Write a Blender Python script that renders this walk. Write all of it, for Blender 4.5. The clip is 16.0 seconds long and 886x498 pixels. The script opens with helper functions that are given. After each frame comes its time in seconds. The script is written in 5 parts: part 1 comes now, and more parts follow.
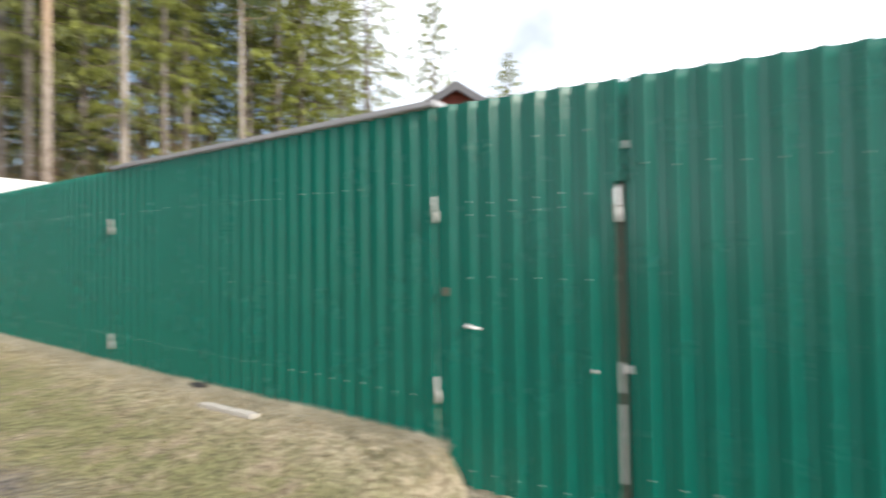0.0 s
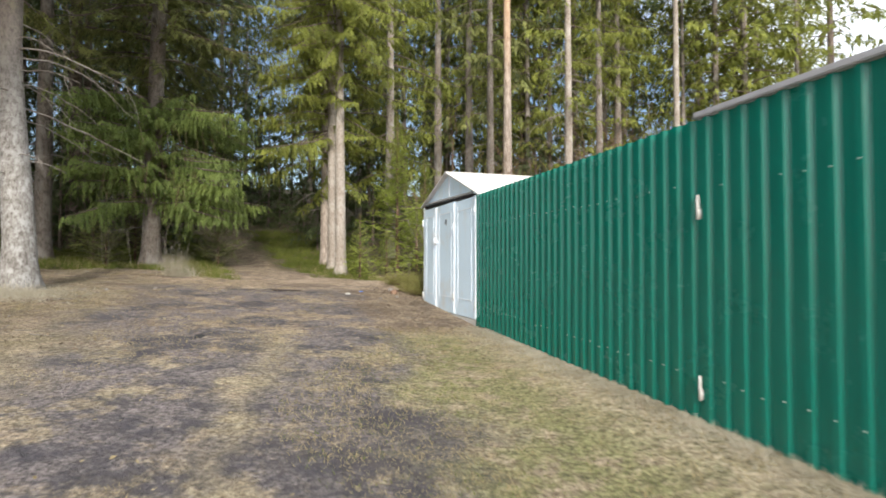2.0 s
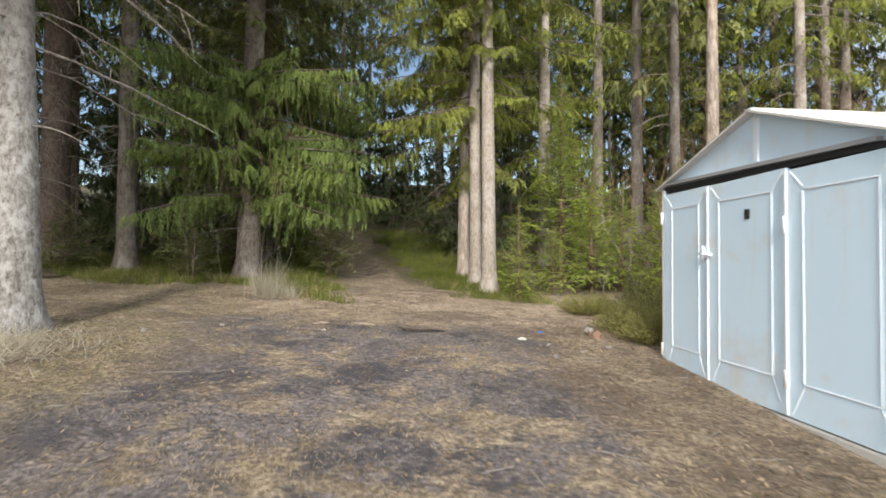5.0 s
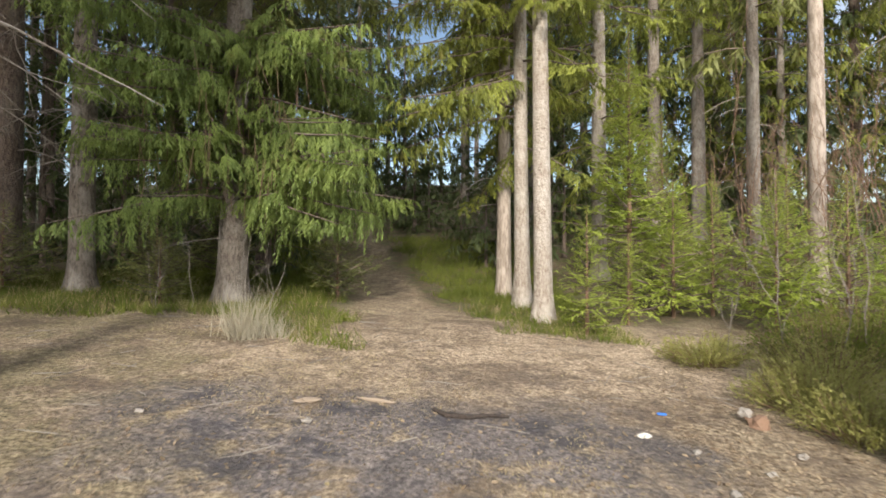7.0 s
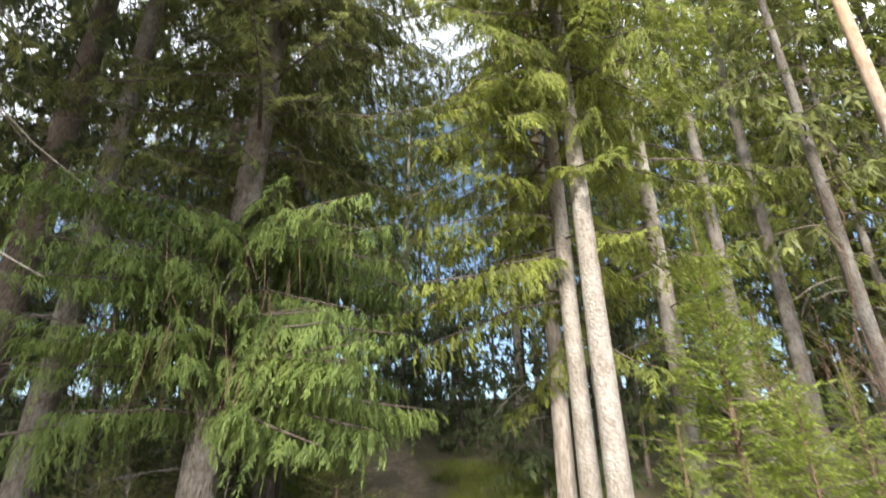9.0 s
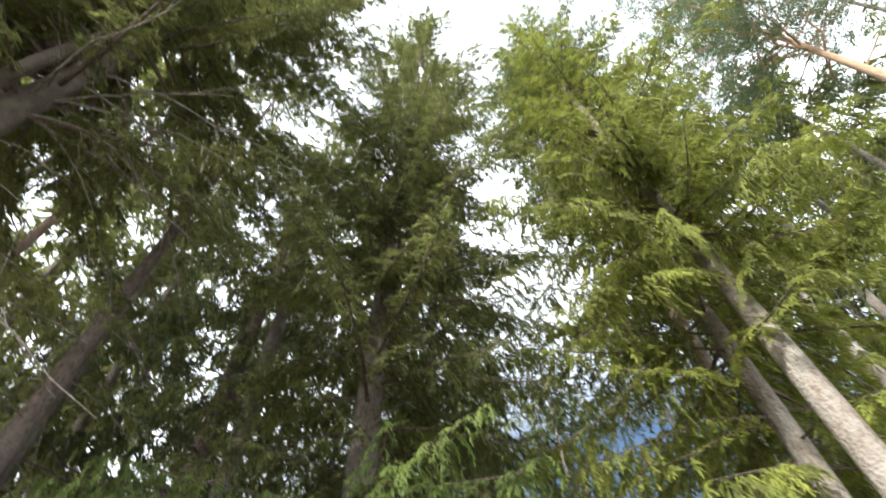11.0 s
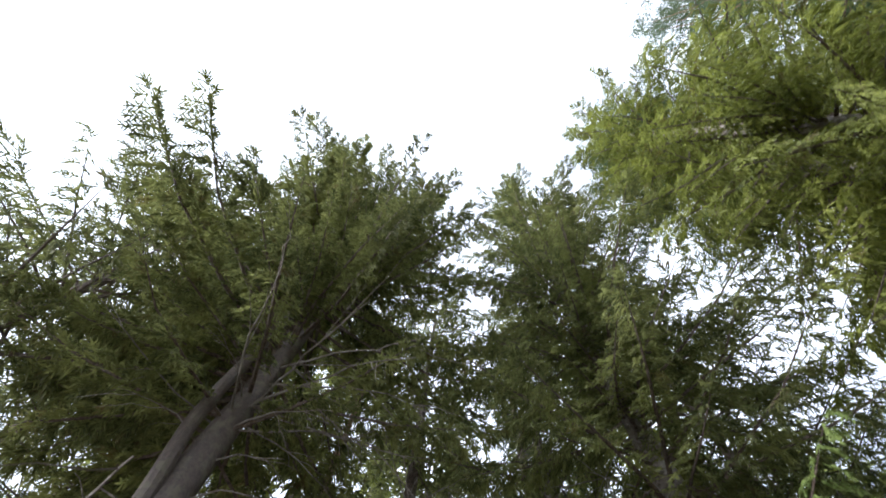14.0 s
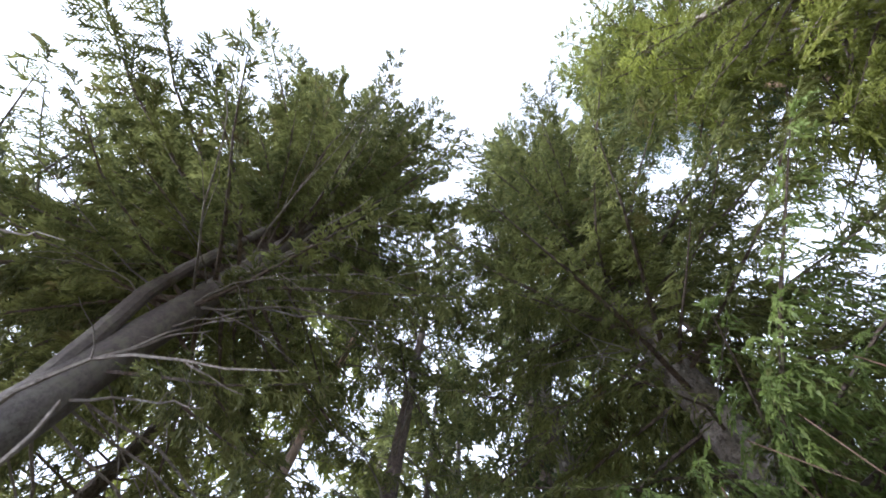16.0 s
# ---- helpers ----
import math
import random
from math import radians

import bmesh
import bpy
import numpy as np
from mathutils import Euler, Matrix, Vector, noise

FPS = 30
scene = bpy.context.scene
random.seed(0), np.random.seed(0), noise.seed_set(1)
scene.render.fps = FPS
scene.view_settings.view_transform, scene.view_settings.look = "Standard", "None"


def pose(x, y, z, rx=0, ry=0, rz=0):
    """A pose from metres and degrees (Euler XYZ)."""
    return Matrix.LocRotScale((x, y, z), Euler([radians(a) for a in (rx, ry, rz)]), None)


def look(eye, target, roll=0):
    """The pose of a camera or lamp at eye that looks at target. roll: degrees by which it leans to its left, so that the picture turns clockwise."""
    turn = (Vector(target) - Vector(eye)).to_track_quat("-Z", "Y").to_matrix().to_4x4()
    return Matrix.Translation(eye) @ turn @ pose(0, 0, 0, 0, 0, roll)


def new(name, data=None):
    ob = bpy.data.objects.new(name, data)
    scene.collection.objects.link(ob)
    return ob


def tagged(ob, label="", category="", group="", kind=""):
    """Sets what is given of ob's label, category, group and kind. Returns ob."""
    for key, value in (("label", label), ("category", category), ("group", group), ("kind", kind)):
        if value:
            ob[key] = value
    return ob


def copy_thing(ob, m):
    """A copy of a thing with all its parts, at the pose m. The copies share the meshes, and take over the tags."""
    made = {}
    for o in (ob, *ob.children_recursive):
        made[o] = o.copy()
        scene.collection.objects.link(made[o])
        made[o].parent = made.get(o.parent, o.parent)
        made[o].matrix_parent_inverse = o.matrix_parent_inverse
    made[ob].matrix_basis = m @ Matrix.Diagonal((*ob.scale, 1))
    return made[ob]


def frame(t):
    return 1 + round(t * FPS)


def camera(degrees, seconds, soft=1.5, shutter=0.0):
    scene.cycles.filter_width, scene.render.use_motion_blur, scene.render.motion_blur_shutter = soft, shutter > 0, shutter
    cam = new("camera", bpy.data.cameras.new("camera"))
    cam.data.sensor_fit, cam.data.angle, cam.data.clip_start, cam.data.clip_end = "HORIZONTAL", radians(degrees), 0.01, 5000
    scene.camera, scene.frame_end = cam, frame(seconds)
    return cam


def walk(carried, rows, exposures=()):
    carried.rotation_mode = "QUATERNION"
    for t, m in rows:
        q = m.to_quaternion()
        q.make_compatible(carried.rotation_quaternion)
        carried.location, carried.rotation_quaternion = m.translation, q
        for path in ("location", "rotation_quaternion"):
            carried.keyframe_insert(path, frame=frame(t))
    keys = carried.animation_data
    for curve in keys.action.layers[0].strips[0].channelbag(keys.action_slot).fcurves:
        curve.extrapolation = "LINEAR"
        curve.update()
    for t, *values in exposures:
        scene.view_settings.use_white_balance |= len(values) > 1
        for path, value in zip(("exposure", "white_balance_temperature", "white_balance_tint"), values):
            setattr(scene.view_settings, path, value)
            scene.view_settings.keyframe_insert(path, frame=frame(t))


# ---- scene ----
cam = camera(78.3, 16.0, soft=1.65, shutter=0.4)
METRES, EYE, TILT, LEAN, TURN = 17.6, 1.5, 0.0, 0.0, -39.8
ROWS = [
    (0.0, 0.0, 0.0, 0.0, 0.02, 1.3, 0.88),
    (0.5, -0.0367, 0.0237, 0.0008, 21.33, 1.51, 0.45),
    (1.0, -0.0742, 0.0507, 0.0002, 30.52, 1.55, 0.23),
    (1.5, -0.1084, 0.0786, 0.0018, 36.21, 1.53, 0.07),
    (2.0, -0.1433, 0.1088, 0.0023, 40.36, 1.57, 0.02),
    (2.5, -0.1784, 0.1366, 0.0047, 43.63, 1.48, -0.14),
    (3.0, -0.2176, 0.1668, 0.0058, 44.71, 1.45, -0.2),
    (3.5, -0.2568, 0.1905, 0.01, 46.44, 1.42, -0.27),
    (4.0, -0.2988, 0.2145, 0.0118, 48.59, 1.43, -0.29),
    (4.5, -0.3396, 0.2349, 0.0157, 51.21, 1.38, -0.37),
    (7.0, -0.515, 0.3328, 0.038, 54.85, 1.47, -0.24),
    (7.5, -0.5391, 0.355, 0.0403, 56.0, 4.08, -0.22),
    (8.0, -0.5569, 0.3773, 0.0439, 57.05, 9.33, -0.22),
    (8.5, -0.5744, 0.3991, 0.046, 58.81, 16.12, -0.31),
]
LATE = [
    (11, (-4.169, 14.27, 2.263), (-4.835, 15.1, 3.956), -3.3),
    (11.5, (-4.392, 14.432, 2.362), (-4.961, 15.003, 4.192), -3.2),
    (12, (-4.496, 14.522, 2.461), (-4.927, 14.843, 4.388), -3.2),
    (12.5, (-4.506, 14.62, 2.462), (-4.861, 14.757, 4.425), 1.8),
    (13, (-4.516, 14.686, 2.413), (-4.897, 14.748, 4.376), 6.3),
    (13.5, (-4.64, 14.781, 2.382), (-5.032, 14.809, 4.343), 8.1),
    (14, (-4.953, 14.882, 2.464), (-5.364, 14.881, 4.422), 9.3),
    (14.5, (-5.414, 15.105, 2.479), (-5.834, 15.093, 4.434), 9.0),
    (15, (-5.917, 15.296, 2.446), (-6.344, 15.261, 4.399), 10.0),
    (15.5, (-6.226, 15.425, 2.496), (-6.656, 15.386, 4.449), 10.6),
    (16, (-6.462, 15.571, 2.481), (-6.887, 15.537, 4.435), 10.1),
]
EARLY_POSES = [(t, pose(0, 0, EYE, TILT, LEAN, TURN) @ pose(METRES * x, METRES * y, METRES * z, 90 + pitch, roll, yaw)) for t, x, y, z, yaw, pitch, roll in ROWS]
walk(cam, EARLY_POSES + [(t, look(eye, target, roll)) for t, eye, target, roll in LATE],
     exposures=[(0, 0.22, 6500, 10), (2.5, 0.22, 6500, 10), (4.5, 0.2, 6450, 10), (7, 0.47, 6750, 10), (8.5, 0.82, 6450, 9), (11, 0.72, 6250, 8), (12.5, 0.30, 5900, 12), (14.5, 0.24, 5650, 13), (16, 0.56, 5500, 16)])

# ---- world, sun, exposure ----
SUN_DIR = Vector((0.178, -0.989, 0.46)).normalized()
world = bpy.data.worlds.new("sky")
scene.world = world
world.use_nodes = True
wn, wl = world.node_tree.nodes, world.node_tree.links
wn.clear()
sky = wn.new("ShaderNodeTexSky")
sky.sky_type, sky.sun_disc = "NISHITA", False
sky.sun_elevation = math.asin(SUN_DIR.z)
sky.sun_rotation = math.atan2(SUN_DIR.x, SUN_DIR.y)
cloud_noise = wn.new("ShaderNodeTexNoise")
cloud_noise.inputs["Scale"].default_value, cloud_noise.inputs["Detail"].default_value = 2.2, 5
cloud_map = wn.new("ShaderNodeMapRange")
cloud_map.inputs["From Min"].default_value, cloud_map.inputs["From Max"].default_value = 0.22, 0.50
cloud_mix = wn.new("ShaderNodeMix")
cloud_mix.data_type = "RGBA"
cloud_mix.inputs["B"].default_value = (14.7, 15.1, 15.9, 1)
sky_bg = wn.new("ShaderNodeBackground")
sky_bg.inputs["Strength"].default_value = 0.12
sky_out = wn.new("ShaderNodeOutputWorld")
sky_co = wn.new("ShaderNodeTexCoord")
wl.new(sky_co.outputs["Generated"], cloud_noise.inputs["Vector"])
wl.new(cloud_noise.outputs["Fac"], cloud_map.inputs["Value"])
clear_dot = wn.new("ShaderNodeVectorMath")
clear_dot.operation = "DOT_PRODUCT"
clear_dot.inputs[1].default_value = (-0.35, 0.93, -0.30)
clear_map = wn.new("ShaderNodeMapRange")
clear_map.inputs["From Min"].default_value, clear_map.inputs["From Max"].default_value = 0.62, 0.35
clear_mul = wn.new("ShaderNodeMath")
clear_mul.operation = "MULTIPLY"
wl.new(sky_co.outputs["Generated"], clear_dot.inputs[0])
wl.new(clear_dot.outputs["Value"], clear_map.inputs["Value"])
wl.new(cloud_map.outputs["Result"], clear_mul.inputs[0])
wl.new(clear_map.outputs["Result"], clear_mul.inputs[1])
wl.new(clear_mul.outputs["Value"], cloud_mix.inputs["Factor"])
wl.new(sky.outputs["Color"], cloud_mix.inputs["A"])
wl.new(cloud_mix.outputs["Result"], sky_bg.inputs["Color"])
wl.new(sky_bg.outputs["Background"], sky_out.inputs["Surface"])
sun = new("sun", bpy.data.lights.new("sun", "SUN"))
sun.data.energy, sun.data.angle, sun.data.color = 4.9, radians(9), (1.0, 0.93, 0.82)
sun.matrix_world = look(SUN_DIR * 60, (0, 0, 0))


# ---- materials ----
class Nodes:
    """Short hand for building one node material."""

    def __init__(self, name):
        self.mat = bpy.data.materials.new(name)
        self.mat.use_nodes = True
        self.tree = self.mat.node_tree
        self.bsdf = self.tree.nodes["Principled BSDF"]
        self.out = self.tree.nodes["Material Output"]

    def add(self, kind, **inputs):
        n = self.tree.nodes.new("ShaderNode" + kind)
        for k, v in inputs.items():
            self.put(v, n.inputs[k.replace("_", " ")])
        return n

    def put(self, v, socket):
        if isinstance(v, bpy.types.NodeSocket):
            self.tree.links.new(v, socket)
        else:
            socket.default_value = v

    def pos(self):
        return self.add("NewGeometry").outputs["Position"]

    def local(self):
        return self.add("TexCoord").outputs["Object"]

    def noise(self, scale, detail=4, vec=None, rough=0.6, stretch=None):
        vec = vec or self.pos()
        if stretch:
            m = self.add("Mapping", Vector=vec)
            m.inputs["Scale"].default_value = stretch
            vec = m.outputs["Vector"]
        return self.add("TexNoise", Vector=vec, Scale=scale, Detail=detail, Roughness=rough).outputs["Fac"]

    def ramp(self, fac, lo, hi, a=0.0, b=1.0):
        n = self.add("MapRange", Value=fac)
        n.interpolation_type = "SMOOTHSTEP"
        for k, v in (("From Min", lo), ("From Max", hi), ("To Min", a), ("To Max", b)):
            n.inputs[k].default_value = v
        return n.outputs["Result"]

    def mix(self, fac, a, b):
        n = self.tree.nodes.new("ShaderNodeMix")
        n.data_type = "RGBA"
        self.put(fac, n.inputs["Factor"])
        for v, k in ((a, "A"), (b, "B")):
            self.put((*v, 1) if isinstance(v, tuple) else v, n.inputs[k])
        return n.outputs["Result"]

    def math(self, op, a, b=0.0):
        n = self.tree.nodes.new("ShaderNodeMath")
        n.operation = op
        self.put(a, n.inputs[0])
        self.put(b, n.inputs[1])
        return n.outputs[0]

    def dot(self, vec, d):
        n = self.tree.nodes.new("ShaderNodeVectorMath")
        n.operation = "DOT_PRODUCT"
        self.put(vec, n.inputs[0])
        n.inputs[1].default_value = d
        return n.outputs["Value"]

    def bump(self, height, strength=0.4, distance=0.01):
        n = self.add("Bump", Height=height, Strength=strength, Distance=distance)
        self.tree.links.new(n.outputs["Normal"], self.bsdf.inputs["Normal"])

    def done(self, color, rough=0.8, metal=0.0):
        self.put((*color, 1) if isinstance(color, tuple) else color, self.bsdf.inputs["Base Color"])
        self.put(rough, self.bsdf.inputs["Roughness"])
        self.put(metal, self.bsdf.inputs["Metallic"])
        return self.mat


def needles(name, dark, light, brown=0.0, through_light=0.46):
    n = Nodes(name)
    island = n.add("NewGeometry").outputs["Random Per Island"]
    patch = n.noise(1.3, 4)
    c = n.mix(n.ramp(n.math("ADD", n.math("MULTIPLY", island, 0.28), n.math("MULTIPLY", n.noise(4.0, 3), 0.9)), 0.28, 0.92), dark, light)
    c = n.mix(n.ramp(patch, 0.38, 0.62), n.mix(0.45, c, dark), n.mix(0.35, c, light))
    if brown:
        c = n.mix(n.ramp(n.noise(2.3, 3), 0.60, 0.68, 0, brown), c, (0.16, 0.10, 0.05))
    n.done(c, 0.55)
    n.bsdf.inputs["Specular IOR Level"].default_value = 0.3
    tr = n.add("BsdfTranslucent", Color=c)
    ms = n.add("MixShader", Fac=through_light)
    n.tree.links.new(n.bsdf.outputs[0], ms.inputs[1])
    n.tree.links.new(tr.outputs[0], ms.inputs[2])
    n.tree.links.new(ms.outputs[0], n.out.inputs["Surface"])
    return n.mat


def bark(name, base, pale, dark, patches=0.5):
    n = Nodes(name)
    v = n.local()
    furrow = n.noise(22, 6, v, 0.72, (1, 1, 0.42))
    blot = n.noise(2.8, 5, v, 0.65, (1, 1, 0.6))
    plate = n.add("TexVoronoi", Vector=v, Scale=26.0)
    c = n.mix(n.ramp(furrow, 0.32, 0.62), dark, base)
    c = n.mix(n.ramp(blot, 0.45, 0.66, 0, patches), c, pale)
    n.bump(n.math("ADD", furrow, n.math("MULTIPLY", plate.outputs["Distance"], 0.6)), 0.9, 0.03)
    return n.done(c, 0.92)


def tall_bark(name, low, high, dark):
    """Lichen-grey near the ground, browner and smoother higher up, with crown shade in the upper colour."""
    n = Nodes(name)
    v = n.local()
    furrow = n.noise(24, 6, v, 0.75, (1, 1, 0.5))
    blot = n.noise(7.0, 6, v, 0.75, (1, 1, 0.7))
    z = n.tree.nodes.new("ShaderNodeSeparateXYZ")
    n.tree.links.new(v, z.inputs[0])
    up = n.ramp(n.math("ADD", z.outputs["Z"], n.math("MULTIPLY", blot, 3.0)), 3.5, 7.5)
    c = n.mix(n.ramp(furrow, 0.32, 0.62), dark, n.mix(up, low, high))
    c = n.mix(n.ramp(blot, 0.46, 0.62, 0, 0.75), c, n.mix(up, (0.38, 0.38, 0.37), (0.17, 0.155, 0.11)))
    n.bump(furrow, 0.9, 0.03)
    return n.done(c, 0.92)


def pine_bark():
    """Grey and furrowed near the ground, flaking to orange above."""
    n = Nodes("pine_bark")
    v = n.local()
    furrow = n.noise(12, 6, v, 0.7, (1, 1, 0.25))
    z = n.tree.nodes.new("ShaderNodeSeparateXYZ")
    n.tree.links.new(v, z.inputs[0])
    up = n.ramp(n.math("ADD", z.outputs["Z"], n.math("MULTIPLY", n.noise(1.5, 3, v), 3.0)), 7.0, 12.5)
    grey = n.mix(n.ramp(furrow, 0.35, 0.65), (0.17, 0.135, 0.11), (0.36, 0.31, 0.27))
    orange = n.mix(n.ramp(furrow, 0.3, 0.7), (0.29, 0.18, 0.115), (0.44, 0.315, 0.21))
    n.bump(furrow, 0.8, 0.03)
    return n.done(n.mix(up, grey, orange), 0.9)


def paint(name, color, rough, wear, wear_color, wear_scale=3.0, spec=0.5):
    n = Nodes(name)
    v = n.pos()
    dirt = n.noise(wear_scale, 5, v, 0.65)
    streak = n.noise(9, 4, v, 0.6, (1, 1, 0.08))
    c = n.mix(n.ramp(dirt, 0.5, 0.8, 0, wear), color, wear_color)
    c = n.mix(n.ramp(streak, 0.55, 0.8, 0, wear * 0.7), c, wear_color)
    n.bump(n.noise(2.5, 3, v), 0.06, 0.02)
    n.bsdf.inputs["Specular IOR Level"].default_value = spec
    return n.done(c, n.ramp(dirt, 0.3, 0.8, rough, rough + 0.15))


M_GREEN = paint("green_coated_steel", (0.002, 0.130, 0.096), 0.18, 0.10, (0.012, 0.10, 0.072), spec=0.45)
M_WHITE = paint("bluish_white_painted_steel", (0.64, 0.80, 0.93), 0.42, 0.6, (0.66, 0.60, 0.52), 1.6)
M_BEAD = paint("white_bead_paint", (0.80, 0.86, 0.93), 0.4, 0.2, (0.7, 0.66, 0.6))
M_ROOF = paint("weathered_white_roof", (0.66, 0.65, 0.63), 0.5, 0.7, (0.40, 0.37, 0.33), 5.0)
M_GREY = paint("grey_galvanised_sheet", (0.34, 0.34, 0.36), 0.45, 0.5, (0.22, 0.21, 0.20), 5.0)
M_STEEL = paint("worn_bare_steel", (0.50, 0.49, 0.47), 0.4, 0.7, (0.26, 0.19, 0.14), 14.0)
M_RUST = paint("dark_rusty_steel", (0.12, 0.085, 0.065), 0.6, 0.7, (0.22, 0.13, 0.08), 14.0)
M_SLATE = paint("dark_grey_roofing", (0.10, 0.10, 0.115), 0.6, 0.4, (0.16, 0.15, 0.15), 3.0)
M_SILVER = paint("bright_zinc", (0.72, 0.72, 0.72), 0.25, 0.2, (0.4, 0.38, 0.35), 14.0)
M_SCREW = paint("dulled_screw_zinc", (0.26, 0.36, 0.32), 0.4, 0.3, (0.1, 0.2, 0.16))
# Near-black for gaps, their shade put into the colour, and for black scraps.
M_DARK = paint("black_gap_shade_and_scrap", (0.02, 0.02, 0.022), 0.7, 0.2, (0.06, 0.05, 0.05))
M_RED = paint("red_house_paint", (0.20, 0.045, 0.035), 0.6, 0.4, (0.13, 0.04, 0.03))
M_PLANK = paint("weathered_pale_wood", (0.24, 0.19, 0.145), 0.8, 0.6, (0.16, 0.135, 0.11), 8.0)
M_GLASS = paint("dark_window_glass", (0.02, 0.025, 0.03), 0.08, 0.05, (0.05, 0.05, 0.05))
M_CONCRETE = paint("pale_concrete", (0.23, 0.21, 0.19), 0.85, 0.6, (0.17, 0.155, 0.14), 9.0)
M_WASHED = paint("flaking_whitewash_on_wood", (0.47, 0.44, 0.40), 0.85, 0.9, (0.27, 0.225, 0.18), 14.0)
M_BRICK = paint("broken_red_brick", (0.18, 0.11, 0.075), 0.9, 0.9, (0.24, 0.19, 0.14), 14.0)
M_BLUE = paint("blue_plastic", (0.02, 0.16, 0.60), 0.35, 0.1, (0.1, 0.2, 0.5))
M_PAPER = paint("crumpled_white_paper", (0.50, 0.49, 0.46), 0.8, 0.4, (0.4, 0.36, 0.3), 12.0)

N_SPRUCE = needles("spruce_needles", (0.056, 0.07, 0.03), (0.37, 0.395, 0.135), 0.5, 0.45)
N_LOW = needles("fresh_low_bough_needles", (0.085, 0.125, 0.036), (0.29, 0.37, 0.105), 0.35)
# Same needles twice: sunlight put into a yellower copy, wood shade into a darker one.
N_LIT = needles("sunlit_yellow_spruce_needles", (0.075, 0.095, 0.026), (0.42, 0.46, 0.10), 0.5)
N_SHADED = needles("shaded_spruce_needles", (0.055, 0.076, 0.036), (0.145, 0.18, 0.07), 0.5)
N_YOUNG = needles("young_spruce_needles", (0.17, 0.225, 0.042), (0.46, 0.54, 0.11), 0.0)
N_PINE = needles("pine_needles", (0.07, 0.11, 0.06), (0.22, 0.28, 0.14), 0.3)
N_GRASS = needles("green_ground_plants", (0.07, 0.095, 0.015), (0.20, 0.23, 0.045), 0.4)
N_STRAW = needles("dry_straw", (0.28, 0.22, 0.11), (0.56, 0.47, 0.28), 0.0)
N_BLEACHED = needles("bleached_dry_grass", (0.30, 0.27, 0.20), (0.60, 0.56, 0.46), 0.0)
N_LITTER = needles("fallen_leaves_and_litter", (0.10, 0.065, 0.04), (0.36, 0.28, 0.19), 0.0, 0.1)
N_JUNIPER = needles("brownish_juniper_needles", (0.17, 0.17, 0.05), (0.40, 0.39, 0.14), 0.5)
B_SPRUCE = bark("spruce_bark", (0.20, 0.172, 0.148), (0.36, 0.345, 0.32), (0.085, 0.068, 0.056), 0.5)
B_PALE = bark("pale_spruce_bark", (0.32, 0.285, 0.25), (0.47, 0.445, 0.41), (0.19, 0.15, 0.12))
B_DARK = bark("dark_spruce_bark", (0.17, 0.13, 0.105), (0.26, 0.23, 0.2), (0.07, 0.05, 0.045), 0.35)
B_PINE = pine_bark()
B_NEAR = tall_bark("lichened_spruce_bark", (0.245, 0.235, 0.22), (0.125, 0.098, 0.084), (0.085, 0.07, 0.062))
B_TWIG = bark("dead_grey_twig", (0.25, 0.22, 0.195), (0.38, 0.36, 0.33), (0.14, 0.12, 0.10))
B_BLACK = bark("damp_dark_stick", (0.045, 0.032, 0.026), (0.09, 0.07, 0.06), (0.02, 0.016, 0.014))
B_BROWN = bark("brown_twig", (0.17, 0.10, 0.065), (0.26, 0.18, 0.13), (0.08, 0.05, 0.035))

# ---- the lie of the land ----
FX, FY = 1.05, 6.84                       # hinge of the big gate
UX, UY, NX, NY = -0.274, 0.962, -0.962, -0.274   # along the fence, and from it to the road


def smooth(v, a, b):
    k = np.clip((np.asarray(v, float) - a) / (b - a), 0, 1)
    return k * k * (3 - 2 * k)


def lumps(x, y):
    return (np.sin(1.7 * x + 0.6 * y) * np.sin(1.3 * y - 0.5 * x + 1.0) * 0.6 + np.sin(3.9 * x + 1.1 * y + 2) * np.sin(4.3 * y - 1.2 * x) * 0.25
            + np.sin(9.1 * x + 3 * y) * np.sin(8.3 * y - 2.1 * x + 0.7) * 0.13)


def land(x, y):
    """Height of the ground."""
    x, y = np.asarray(x, float), np.asarray(y, float)
    xc, yc = np.clip(x, -30, 22), np.clip(y, -12, 60)
    z = -0.032 - 0.060 * xc + 0.0524 * yc
    d = yc - 21.8 - 0.10 * np.abs(xc + 7)
    z = z + 0.20 * np.log1p(np.exp(np.clip(d * 1.4, -30, 30))) / 1.4
    s, o = (x - FX) * UX + (y - FY) * UY, (x - FX) * NX + (y - FY) * NY
    ramp = np.clip(0.20 - 0.044 * s, 0, 0.42) * smooth(s, -4.48, -4.36)
    z = z + ramp * np.where(o > 0, np.exp(-(o / 0.75) ** 2), 1.0) * np.where(o < -6, 0, 1)
    near = np.exp(-((x + 4) ** 2 + (y - 10) ** 2) / 500)
    forest = smooth(y, 15.5, 19) + smooth(-x, 7.5, 10)
    return z + lumps(x, y) * (0.018 + 0.05 * np.clip(forest, 0, 1)) * near


def gz(x, y):
    return float(land(x, y))


